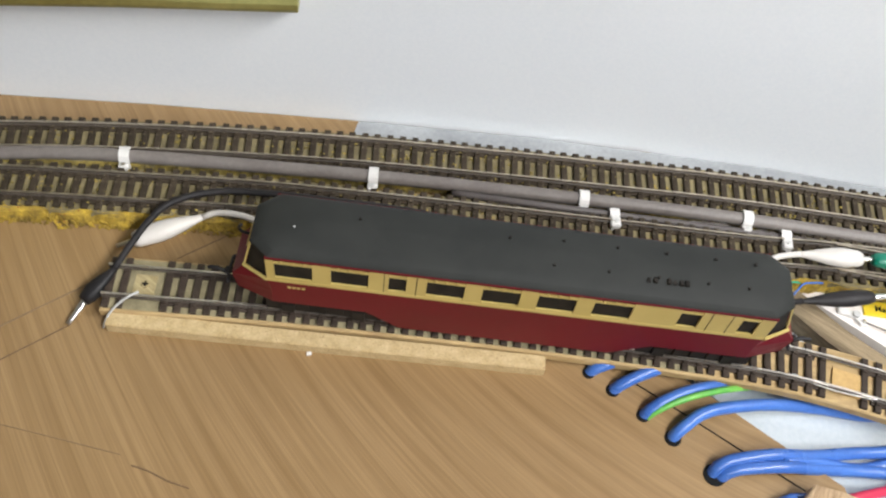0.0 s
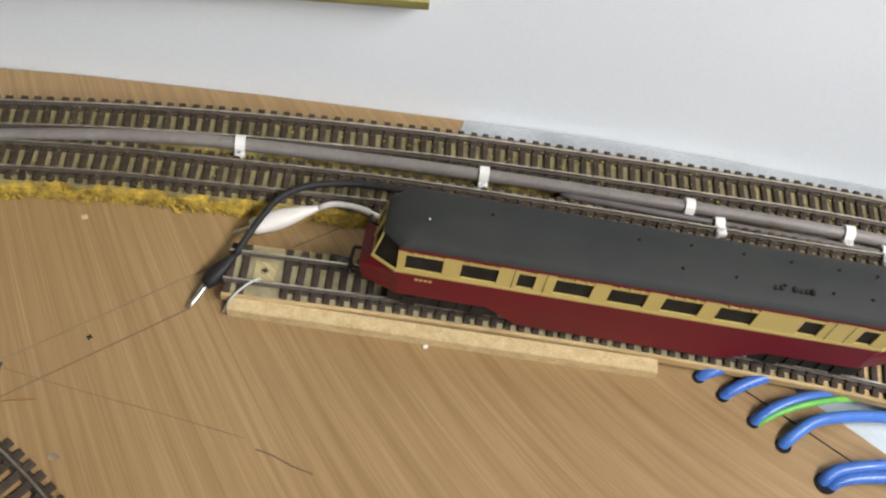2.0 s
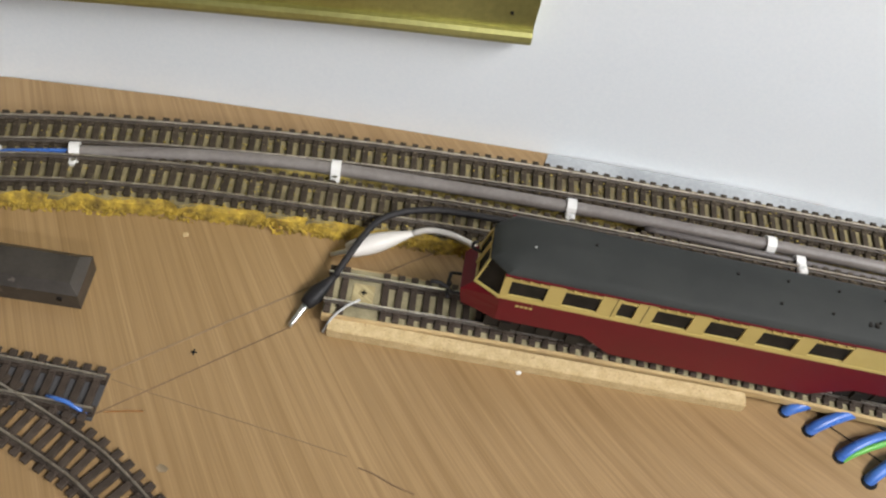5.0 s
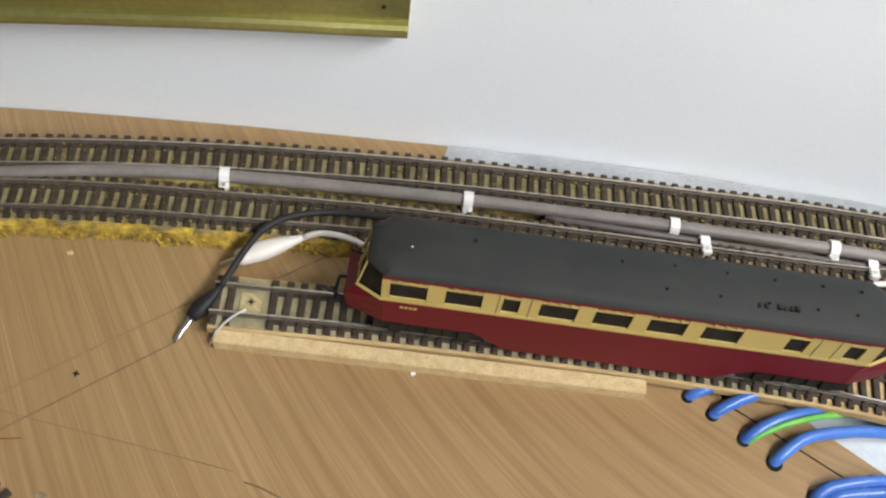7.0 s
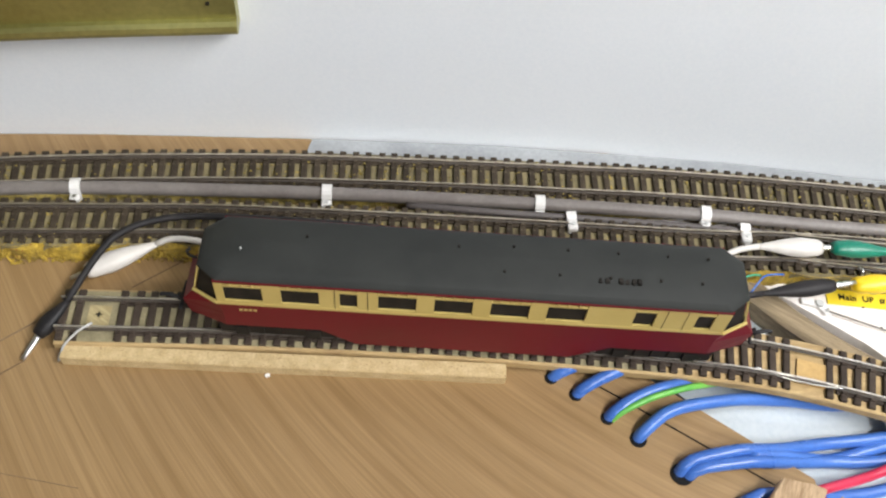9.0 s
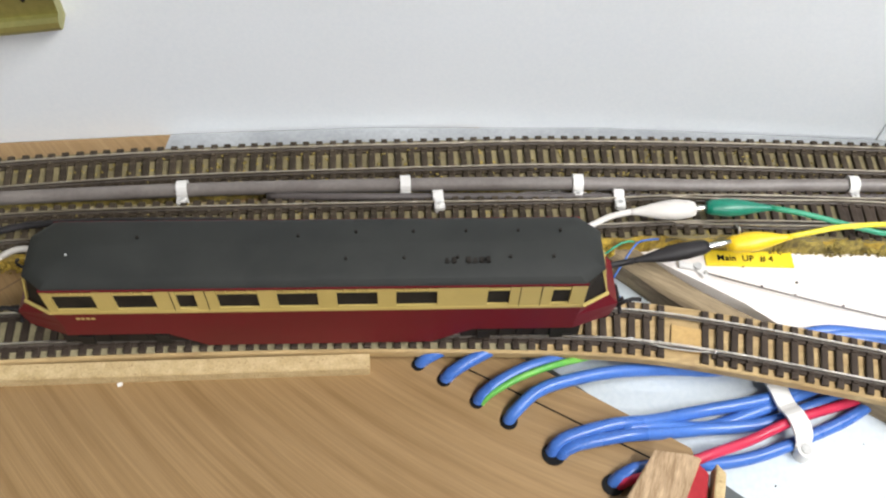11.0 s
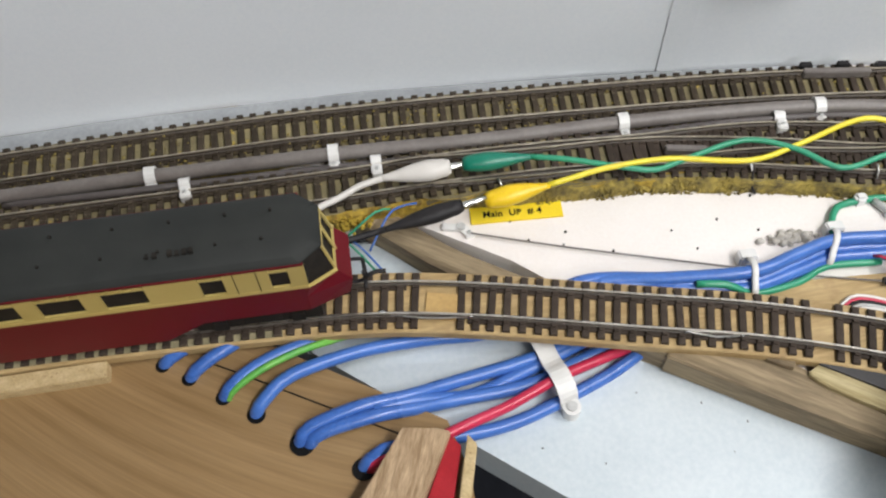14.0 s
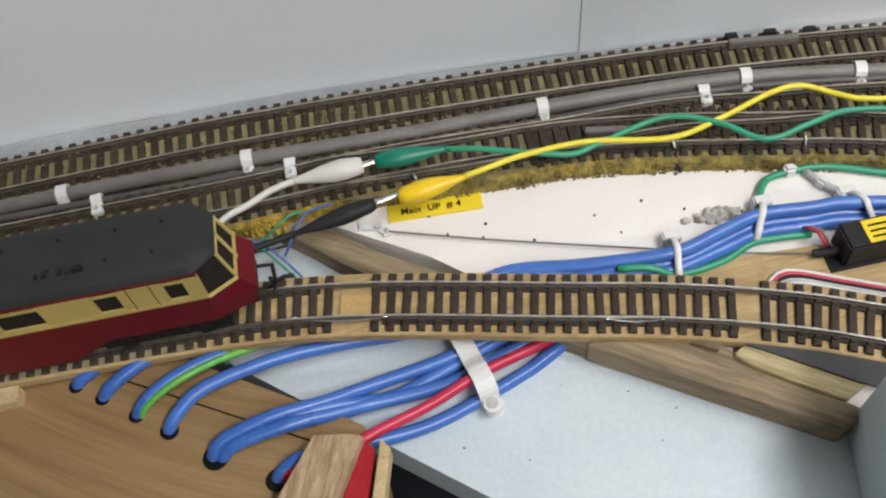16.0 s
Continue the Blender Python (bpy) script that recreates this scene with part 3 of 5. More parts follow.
def build_railcar():
    car = thing("model_railcar", RAILCAR, "model railcar in maroon and cream with dark grey roof", "model railcar", turn=-1.0)
    low = loft([(Z_END, (0.1110, 0.1280, HALF_W, 0.0110)), (0.0205, (0.1110, 0.1300, HALF_W, 0.0110)), (0.0225, (0.1110, 0.1300, HALF_W, 0.0110)), (Z_WAIST, (0.1125, 0.1245, HALF_W, 0.0105))])
    body = part("body", low, MAROON, car, "glossy maroon lower body", True)
    # the deep skirt between the bogies, with sloping ends
    bm = bmesh.new()
    prof = [(-0.0680, Z_END), (-0.0520, Z_MID), (0.0480, Z_MID), (0.0660, Z_END)]
    a, b = [[bm.verts.new((x, s * HALF_W, z)) for x, z in prof] for s in (-1, 1)]
    bm.faces.new(a)
    bm.faces.new(b[::-1])
    for i in range(4):
        bm.faces.new((a[i], b[i], b[(i + 1) % 4], a[(i + 1) % 4]))
    part("skirt", bm, MAROON, car, "deep maroon side skirt", True)
    for s in (-1, 1):
        band = part("window_band", side_band(s), CREAM, car, "cream band with a row of windows", True)
        for k, (x0, x1) in enumerate(WINDOWS):
            y = s * (HALF_W - 0.0012)
            part("window_pane", box(x0 - 0.0006, x1 + 0.0006, min(y, y - s * 0.0006), max(y, y - s * 0.0006), WIN_LO - 0.0005, WIN_HI + 0.0005), GLASS, band, "", True)
            y = s * (HALF_W - 0.0009)
            part("vent_slot", box(x0, x1, min(y, y - s * 0.0006), max(y, y - s * 0.0006), WIN_HI + 0.0012, Z_EAVE - 0.0004), MAROON, band, "", True)
            bm = bmesh.new()
            for i in range(3 if x1 - x0 > 0.012 else 0):
                x = x0 + (x1 - x0) * (i + 0.75) / 3.5
                yy = sorted((s * (HALF_W - 0.0009), s * (HALF_W + 0.0002)))
                box(x - 0.0005, x + 0.0005, *yy, WIN_HI + 0.0012, WIN_HI + 0.0030, 0, bm)
            if len(bm.verts):
                part("vent_catch", bm, CREAM, band, "", True)
            else:
                bm.free()
            # rounded lower corners of the opening
            bm = bmesh.new()
            for x, d in ((x0, 1), (x1, -1)):
                pts = [(x, WIN_LO)] + [(x + d * 0.0016 * (1 - math.sin(a)), WIN_LO + 0.0016 * (1 - math.cos(a))) for a in (0, 0.4, 0.8, 1.2, 1.57)]
                v = [bm.verts.new((px, s * (HALF_W - 0.0003), pz)) for px, pz in pts]
                bm.faces.new(v)
            part("window_corner", bm, CREAM, band, "", True)
        for x in (-0.0605, -0.0462, 0.0845, 0.0935):
            part("door_line", box(x - 0.00016, x + 0.00016, *sorted((s * (HALF_W - 0.0004), s * (HALF_W + 0.00012))), Z_WAIST + 0.0005, Z_EAVE - 0.001), UNDER, band, "", True)
        part("waist_line", box(-0.1125, 0.1125, *sorted((s * (HALF_W - 0.001), s * (HALF_W + 0.0002))), Z_WAIST - 0.0003, Z_WAIST + 0.0016, 0.0), CREAM, car, "", True)
        part("cornice", box(-0.1125, 0.1125, *sorted((s * (HALF_W - 0.001), s * (HALF_W + 0.0004))), Z_EAVE - 0.0002, Z_EAVE + 0.0010, 0.0), MAROON, car, "thin maroon eave line", True)
        # small running number as plain bars
        bm = bmesh.new()
        for i in range(4):
            x = -0.1035 + i * 0.0021
            box(x, x + 0.0015, *sorted((s * (HALF_W + 0.0001), s * (HALF_W - 0.0004))), 0.0248, 0.0264, 0, bm)
        part("number_bars", bm, CREAM, car, "", True)
    # inner dark core, so that the windows show depth and no light passes through
    part("interior", box(-0.108, 0.108, -HALF_W + 0.0035, HALF_W - 0.0035, Z_WAIST - 0.002, Z_EAVE + 0.002), UNDER, car, "dark interior", True)
    # raked cab ends
    for e in (-1, 1):
        cab = part("cab_end", loft([(Z_WAIST, (0.1115, 0.1232, HALF_W - 0.0010, 0.0098)), (Z_EAVE, (0.1105, 0.1192, HALF_W - 0.0010, 0.0088))]) if e == 1 else box(-0.1095, -0.105, -0.012, 0.012, Z_WAIST, Z_EAVE), UNDER, car, "dark glazed cab end", True)
        for s in (-1, 1):
            low0, low1 = Vector((e * 0.1125, s * HALF_W, Z_WAIST + 0.0006)), Vector((e * 0.1245, s * 0.0105, Z_WAIST + 0.0006))
            part("cab_sill", tube([low0, low0.lerp(low1, 0.5), low1], 0.0009, 0.004, 6), CREAM, cab, "", True)
        c = [(e * 0.1245, -e * 0.0105, Z_WAIST), (e * 0.1245, e * 0.0105, Z_WAIST), (e * 0.1205, e * 0.0095, Z_EAVE), (e * 0.1205, -e * 0.0095, Z_EAVE)]
        part("cab_front_frame", quad_panel(c, 0.0016, -0.0008), CREAM, cab, "cream framed cab windscreen", True)
        mid = [(Vector(c[0]) + Vector(c[1])) / 2, (Vector(c[2]) + Vector(c[3])) / 2]
        part("windscreen_post", tube([mid[0], mid[0].lerp(mid[1], 0.5), mid[1]], 0.0008, 0.004, 6), CREAM, cab, "", True)
    # arched roof
    roof = loft([(Z_EAVE + 0.0006, (0.1118, 0.1208, HALF_W + 0.0002, 0.0098)), (Z_EAVE + 0.0018, (0.1111, 0.1198, HALF_W - 0.0002, 0.0094)), (Z_EAVE + 0.0036, (0.1092, 0.1168, HALF_W - 0.0020, 0.0084)), (Z_EAVE + 0.0053, (0.1062, 0.1130, HALF_W - 0.0050, 0.0068)), (Z_EAVE + 0.0067, (0.1000, 0.1050, HALF_W - 0.0090, 0.0045)), (Z_CROWN - 0.0003, (0.0950, 0.0985, 0.0035, 0.0018)), (Z_CROWN, (0.090, 0.092, 0.0004, 0.0003))])
    ob = part("roof", roof, ROOF, car, "matt dark grey arched roof", True, True)
    m = ob.modifiers.new("bevel", "BEVEL")
    m.width, m.segments, m.limit_method, m.angle_limit = 0.0012, 2, "ANGLE", radians(25)
    roof_z = lambda y: Z_CROWN - 0.0080 * (abs(y) / HALF_W) ** 2.2
    for x in (-0.078, -0.012, 0.012, 0.036, 0.058, 0.080, 0.098):
        for y in ((-0.007, 0.006) if x > 0 else (0.004,)):
            part("roof_vent", disc((x + (0.004 if y > 0 else 0), y, roof_z(y) + 0.0003), 0.0006, 0.0014, "z", 8), UNDER, ob, "", True)
    for i, x in enumerate((0.0535, 0.0565, 0.0625, 0.0652, 0.0680, 0.0705)):
        h = 0.0005 + 0.0004 * (i % 3)
        part("exhaust", box(x - 0.0010, x + 0.0010, -0.0095, -0.0068, roof_z(0.0082) - 0.0006, roof_z(0.0082) + h, 0.0003), UNDER, ob, "", True)
    part("roof_mark", disc((-0.1015, -0.004, roof_z(0.004) + 0.0001), 0.0005, 0.0005, "z", 8), GREY_PLASTIC, ob, "small pale chip in the paint", True)
    # bogies
    for e, bx in ((-1, -0.0880), (1, 0.0880)):
        bogie = part("bogie", box(bx - 0.026, bx + 0.026, -0.0105, 0.0105, 0.0045, Z_END + 0.001, 0.001), UNDER, car, "black bogie with wheels", True)
        for s in (-1, 1):
            bm = box(bx - 0.027, bx + 0.027, *sorted((s * 0.0125, s * 0.0150)), 0.0016, 0.0100, 0.0)
            for dx in (-0.0165, 0.0165):
                box(bx + dx - 0.003, bx + dx + 0.003, *sorted((s * 0.0128, s * 0.0164)), 0.0020, 0.0085, 0, bm)
            for dx in (-0.008, 0.0, 0.008):
                box(bx + dx - 0.0016, bx + dx + 0.0016, *sorted((s * 0.0128, s * 0.0159)), 0.0030, 0.0108, 0, bm)
            part("side_frame", bm, UNDER, bogie, "", True)
            for dx in (-0.0165, 0.0165):
                wheel = disc((bx + dx, s * 0.0080, 0.0069), 0.0068, 0.0026, "y", 24)
                part("wheel", wheel, BLOCK, bogie, "dark metal wheel", True)
        bm = tube([(e * 0.124, -0.004, 0.008), (e * 0.1315, -0.004, 0.0075), (e * 0.1345, -0.004, 0.009), (e * 0.1345, -0.004, 0.015)], 0.0009, 0.002, 6)
        tube([(e * 0.1345, -0.0075, 0.007), (e * 0.1350, 0.0, 0.0065), (e * 0.1345, 0.0075, 0.007)], 0.0009, 0.002, 6, bm)
        tube([(e * 0.126, 0.0075, 0.008), (e * 0.131, 0.0075, 0.0075), (e * 0.1345, 0.0075, 0.007)], 0.0009, 0.002, 6, bm)
        tube([(e * 0.1345, -0.0040, 0.0105), (e * 0.1400, -0.0030, 0.0120), (e * 0.1440, -0.0030, 0.0115)], 0.0011, 0.002, 6, bm)
        part("coupling", bm, BLACK, car, "black plastic hook coupling", True, True)
        part("buffer_beam", box(*sorted((e * 0.1240, e * 0.1280)), -0.0100, 0.0100, 0.0075, Z_END, 0.0), UNDER, car, "", True)
    bm = tube([(-0.1235, 0.0035, 0.0340), (-0.1275, 0.0035, 0.0355), (-0.1285, 0.0035, 0.0385), (-0.1270, 0.0035, 0.0410)], 0.0008, 0.002, 6)
    part("lamp_iron", bm, BLACK, car, "bent black wire at the cab end", True, True)
    for s in (-1, 1):
        part("mid_underframe", box(-0.05, 0.046, *sorted((s * 0.006, s * 0.013)), 0.0006, 0.004), UNDER, car, "", True)


build_railcar()


# ---- cables behind the railcar ----
COND = [(-0.3367, 0.4020), (-0.2640, 0.4170), (-0.2015, 0.4240), (-0.0728, 0.4285), (0.0403, 0.4287), (0.1290, 0.4272), (0.2020, 0.4235), (0.2730, 0.4220), (0.3237, 0.4195), (0.3718, 0.4150), (0.4329, 0.4030), (0.56, 0.372)]


def build_conduit():
    top = thing("cable_conduit", (0.0, 0.4287, 0.0), "thick grey sheathed cable clipped between the tracks", "cable")
    part("sheath", tube([(x, y, 0.0095) for x, y in COND], 0.0036, 0.006, 14), CONDUIT, top, "", False, True)
    thin = thing("thin_cable", (0.2, 0.418, 0.0), "thinner dark grey cable lying beside the conduit", "cable")
    pts = [(-0.03, 0.4240, 0.0085), (0.02, 0.4205, 0.0110), (0.06, 0.4215, 0.0085), (0.128, 0.4195, 0.0085), (0.20, 0.4165, 0.0085), (0.273, 0.4145, 0.0085), (0.335, 0.4125, 0.0090), (0.40, 0.405, 0.009), (0.52, 0.379, 0.009)]
    part("sheath", tube(pts, 0.0019, 0.006, 10), DARK_CABLE, thin, "", False, True)
    lead = thing("blue_wire", (-0.36, 0.394, 0.0), "single blue wire leaving the end of conduit", "wire")
    part("core", tube([(-0.333, 0.4032, 0.0095), (-0.352, 0.3985, 0.0095), (-0.372, 0.3930, 0.0090), (-0.42, 0.374, 0.009)], 0.0014, 0.005, 8), BLUE, lead, "", False, True)


build_conduit()


def cable_clip(x, y, ang, r, small=False):
    """A white nail-in cable clip: an arch over the cable with a side lug and a nail head."""
    m = pose(x, y, 0, 0, 0, ang)
    top = thing("cable_clip", (x, y, 0.0), "white plastic cable clip over grey cable", "cable clip", "white cable clips", turn=ang)
    bm = bmesh.new()
    w = 0.0026
    arc = [(-r - 0.0012, 0.0)] + [((r + 0.0012) * -math.cos(a), 0.0095 + (r + 0.0012) * math.sin(a)) for a in [math.pi * k / 8 for k in range(9)]] + [(r + 0.0012, 0.0)]
    inner = [(r, 0.0)] + [(r * math.cos(a), 0.0095 + r * math.sin(a)) for a in [math.pi * k / 8 for k in range(9)]] + [(-r, 0.0)]
    prof = arc + inner
    a, b = [[bm.verts.new((s * w, u, v)) for u, v in prof] for s in (-1, 1)]
    n = len(prof)
    h = len(arc)
    for i in range(n):
        bm.faces.new((a[i], a[(i + 1) % n], b[(i + 1) % n], b[i]))
    for i in range(h - 1):
        for ring in (a, b):
            bm.faces.new((ring[i], ring[i + 1], ring[n - 2 - i], ring[n - 1 - i]))
    part("arch", bm, NYLON, top, "", True)
    reach, tall = (0.0074, 0.0128) if r < 0.003 else (0.0050, 0.0105)
    part("lug", box(-w, w, -r - reach, -r - 0.0008, 0.0, tall, 0.0006), NYLON, top, "", True)
    part("nail_head", disc((0, -r - reach * 0.6, tall + 0.0003), 0.0011, 0.0008, "z", 10), STEEL, top, "", True)
    return top


for x, y, ang, r in ((-0.2015, 0.4240, 6, 0.0038), (-0.0722, 0.4285, 1, 0.0038), (0.0403, 0.4287, 0, 0.0038), (0.0565, 0.4210, 4, 0.0022), (0.1290, 0.4272, -2, 0.0038), (0.1490, 0.4190, -2, 0.0022), (0.2730, 0.4220, -3, 0.0038), (0.3500, 0.4120, -8, 0.0022), (0.3718, 0.4150, -8, 0.0038), (0.4250, 0.4048, -14, 0.0038), (-0.3345, 0.4028, 14, 0.0038), (-0.3720, 0.3932, 14, 0.0018)):
    cable_clip(x, y, ang, r)


# ---- timber ----
def build_timber():
    strip = thing("wood_strip", (-0.083, 0.334, 0.0), "rough pale wooden strip lying beside the siding", "wood strip")
    part("timber", box(-0.1872, 0.0211, 0.3268, 0.3344, 0.0, 0.0064, 0.0004), PINE, strip)
    for i, x in enumerate((-0.1905, 0.335)):
        end = thing("wood_packing", (x, 0.34, 0.0), "thin tan packing piece under the track end", "wood packing")
        if i == 0:
            part("timber", box(-0.1912, -0.1700, 0.3350, 0.3640, 0.0, 0.0032, 0.0004), PLY, end)
        else:
            end.location = (0.352, 0.296, 0.0)
            part("timber", prism([(0.300, 0.3215), (0.3135, 0.3255), (0.372, 0.3215), (0.43, 0.300), (0.42, 0.281), (0.372, 0.2975), (0.345, 0.307)], 0.0, 0.0025, 0.0004), PLY, end)
    # sawn offcut propped over the cables, with a red wedge against it
    block = thing("wood_block", (0.150, 0.268, 0.0), "rough sawn wooden block standing at the board edge", "wood block")
    part("timber", prism([(0.1080, 0.2355), (0.1345, 0.2290), (0.1491, 0.2536), (0.1625, 0.2765), (0.1560, 0.2792), (0.1500, 0.2790), (0.1432, 0.2815)], 0.0, 0.0115, 0.0006), ROUGH_WOOD, block)
    part("side_batten", prism([(0.1610, 0.2480), (0.1655, 0.2470), (0.1722, 0.2700), (0.1690, 0.2745)], 0.0, 0.0100, 0.0004), PINE, block)
    wedge = thing("red_tag", (0.157, 0.264, 0.0), "red plastic tag wedged beside the wooden block", "tag")
    part("tag", prism([(0.1450, 0.2440), (0.1575, 0.2440), (0.1660, 0.2715), (0.1618, 0.2770)], 0.0, 0.0062, 0.0004), RED_PLASTIC, wedge)
    # pale broken timber and the grey road card at the far bridge end
    chunk = thing("timber_offcut", (0.335, 0.264, 0.0), "pale split timber with ragged end under grey card", "timber offcut")
    part("timber", prism([(0.3165, 0.2790), (0.3180, 0.2765), (0.3225, 0.2715), (0.3335, 0.2630), (0.3520, 0.2500), (0.3640, 0.2560), (0.3460, 0.2700), (0.3240, 0.2830)], 0.0028, 0.0060, 0.0005), CHUNK, chunk)
    sill = thing("timber_sill", (0.31, 0.27, -0.012), "stained brown timber sill under the track bridge", "timber")
    part("timber", prism([(0.2600, 0.2975), (0.3040, 0.2680), (0.3468, 0.2395), (0.3600, 0.2440), (0.3390, 0.2615), (0.3190, 0.2795), (0.2980, 0.3000), (0.2720, 0.3060)], -0.0114, 0.0034, 0.0008), BEAM, sill)
    card = thing("grey_card", (0.36, 0.268, 0.006), "dark grey road card lying beside the bridge end", "road card")
    part("sheet", prism([(0.3215, 0.2815), (0.3300, 0.2760), (0.3450, 0.2655), (0.3590, 0.2555), (0.43, 0.215), (0.45, 0.26), (0.3850, 0.2850), (0.3400, 0.2900)], 0.0061, 0.0074, 0.0003), CARD, card)
    wedge2 = thing("timber_prop", (0.306, 0.286, 0.0), "narrow brown timber prop under the track bridge", "timber prop")
    part("timber", prism([(0.3010, 0.2880), (0.3110, 0.2820), (0.3165, 0.2880), (0.3080, 0.2950)], -0.001, 0.0060, 0.0004), BEAM, wedge2)
    panel = thing("end_board", (0.35, 0.21, -0.012), "pale blue painted upright end board", "painted board")
    part("side", prism([(0.3545, 0.2460), (0.3640, 0.2460), (0.3480, 0.1700), (0.3370, 0.1700)], -0.012, 0.0600, 0.0008), BLUE_BOARD, panel)


build_timber()


# ---- blue cables out of the board ----
def cable(label, pts, mat, r, name="power_cable", group="blue power cables"):
    x, y, z = pts[len(pts) // 2]
    top = thing(name, (x, y, 0.0), label, "cable", group)
    part("sheath", tube(pts, r, 0.004, 12), mat, top, "", False, True)
    return top


BLUE_RUNS = [
    [(0.0430, 0.3308, -0.010), (0.0445, 0.3318, 0.0005), (0.0515, 0.3345, 0.0040), (0.0640, 0.3400, 0.0045), (0.0780, 0.3470, 0.0020), (0.1000, 0.3530, -0.0070), (0.135, 0.360, -0.0088)],
    [(0.0544, 0.3222, -0.010), (0.0559, 0.3235, 0.0005), (0.0620, 0.3270, 0.0040), (0.0720, 0.3322, 0.0050), (0.0880, 0.3395, 0.0035), (0.110, 0.3450, -0.0060), (0.15, 0.352, -0.0088)],
    [(0.0685, 0.3110, -0.010), (0.0702, 0.3122, 0.0005), (0.0760, 0.3160, 0.0050), (0.0880, 0.3225, 0.0060), (0.1020, 0.3280, 0.0040), (0.1250, 0.3360, -0.0040), (0.160, 0.343, -0.0085), (0.20, 0.350, -0.0088)],
    [(0.0815, 0.3010, -0.010), (0.0830, 0.3022, 0.0005), (0.0880, 0.3065, 0.0045), (0.1000, 0.3145, 0.0060), (0.1290, 0.3225, 0.0020), (0.1600, 0.3270, -0.0055), (0.1880, 0.3275, -0.0088), (0.22, 0.334, -0.0088)],
    [(0.0990, 0.2850, -0.012), (0.1005, 0.2865, 0.0005), (0.1060, 0.2905, 0.0045), (0.1270, 0.2955, 0.0055), (0.1480, 0.2990, 0.0005), (0.1710, 0.3050, -0.0055), (0.2050, 0.3110, -0.0075), (0.2400, 0.3210, -0.0088), (0.27, 0.334, -0.0088)],
    [(0.1030, 0.2835, -0.012), (0.1045, 0.2850, 0.0000), (0.1110, 0.2875, 0.0040), (0.1320, 0.2905, 0.0050), (0.1500, 0.2930, 0.0000), (0.1700, 0.2965, -0.0060), (0.2000, 0.2990, -0.0085), (0.2240, 0.3060, -0.0085), (0.2520, 0.3160, -0.0088), (0.28, 0.330, -0.0088)],
    [(0.1320, 0.2940, 0.0040), (0.1500, 0.2965, 0.0000), (0.1750, 0.2985, -0.0085), (0.1980, 0.3050, -0.0088), (0.2220, 0.3130, -0.0088), (0.2550, 0.3260, -0.0088)],
    [(0.1240, 0.2700, -0.012), (0.1256, 0.2715, 0.0000), (0.1320, 0.2745, 0.0035), (0.1450, 0.2770, 0.0030), (0.1720, 0.2800, -0.0060), (0.1950, 0.2840, -0.0088), (0.2230, 0.2930, -0.0088), (0.2450, 0.3020, -0.0088), (0.275, 0.320, -0.0088)],
]
# the bundle that ends under the sawn block stays clear of it
for run in BLUE_RUNS[7:]:
    run[3] = (0.1400, 0.2765, 0.0032)
for run in BLUE_RUNS:
    cable("glossy blue cable rising from a drilled hole", run, BLUE, 0.0030)
cable("bright green cable beside a blue one", [(0.0700, 0.3105, -0.010), (0.0716, 0.3108, 0.0010), (0.0770, 0.3135, 0.0055), (0.0880, 0.3185, 0.0080), (0.1020, 0.3240, 0.0072), (0.1150, 0.3290, 0.0030), (0.135, 0.338, -0.0085)], STRIPE, 0.0016, "earth_wire", "thin wires")
cable("glossy red cable running with the blue ones", [(0.1265, 0.2690, -0.012), (0.1280, 0.2700, 0.0), (0.1340, 0.2715, 0.0038), (0.1480, 0.2745, 0.0020), (0.1690, 0.2815, 0.0010), (0.1900, 0.2890, -0.0030), (0.2140, 0.2985, -0.0035), (0.2350, 0.3050, -0.0060), (0.262, 0.313, -0.0088), (0.285, 0.322, -0.009)], RED, 0.0024, "red_cable", "thin wires")


def build_holes():
    """Drilled holes: a dark collar set just above the board where each cable rises."""
    for i, (x, y, r) in enumerate(((0.0434, 0.3308, 0.0036), (0.0549, 0.3226, 0.0038), (0.0692, 0.3112, 0.0038), (0.0828, 0.3012, 0.0046), (0.1012, 0.2852, 0.0062), (0.1252, 0.2702, 0.0056))):
        top = thing("cable_hole", (x, y, 0.0), "dark drilled cable hole in the oak board", "hole", "drilled cable holes")
        part("bore", disc((x, y, 0.0001), r * 0.86, 0.0009, "z", 24), INK, top)


build_holes()


def build_cable_saddle():
    saddle = thing("cable_saddle", (0.213, 0.304, -0.012), "white nylon strap clamping blue and red cables", "cable clamp")
    line = spline([(0.2075, 0.3225, -0.0118), (0.2080, 0.3200, -0.0040), (0.2100, 0.3140, -0.0035), (0.2120, 0.3060, -0.0040), (0.2132, 0.3000, -0.0006), (0.2148, 0.2935, -0.0006), (0.2158, 0.2885, -0.0040), (0.2162, 0.2865, -0.0115)], 0.002)
    bm = bmesh.new()
    rows = []
    for q in line:
        rows.append([bm.verts.new(q + Vector(v)) for v in ((-0.0042, -0.0011, 0), (0.0042, 0.0011, 0), (0.0042, 0.0011, 0.0014), (-0.0042, -0.0011, 0.0014))])
    for a, b in zip(rows, rows[1:]):
        for k in range(4):
            bm.faces.new((a[k], a[(k + 1) % 4], b[(k + 1) % 4], b[k]))
    bm.faces.new(rows[0][::-1])
    bm.faces.new(rows[-1])
    part("strap", bm, NYLON, saddle)
    part("boss", disc((0.2165, 0.2848, -0.0085), 0.0040, 0.0070, "z", 20), NYLON, saddle)
    part("screw_head", disc((0.2165, 0.2848, -0.0047), 0.0024, 0.0010, "z", 16), GREY_PLASTIC, saddle)
    part("tail", tube([(0.2560, 0.3045, -0.010), (0.2600, 0.3065, -0.0085), (0.2650, 0.3085, -0.010)], 0.0011, 0.003, 6), NYLON, saddle)


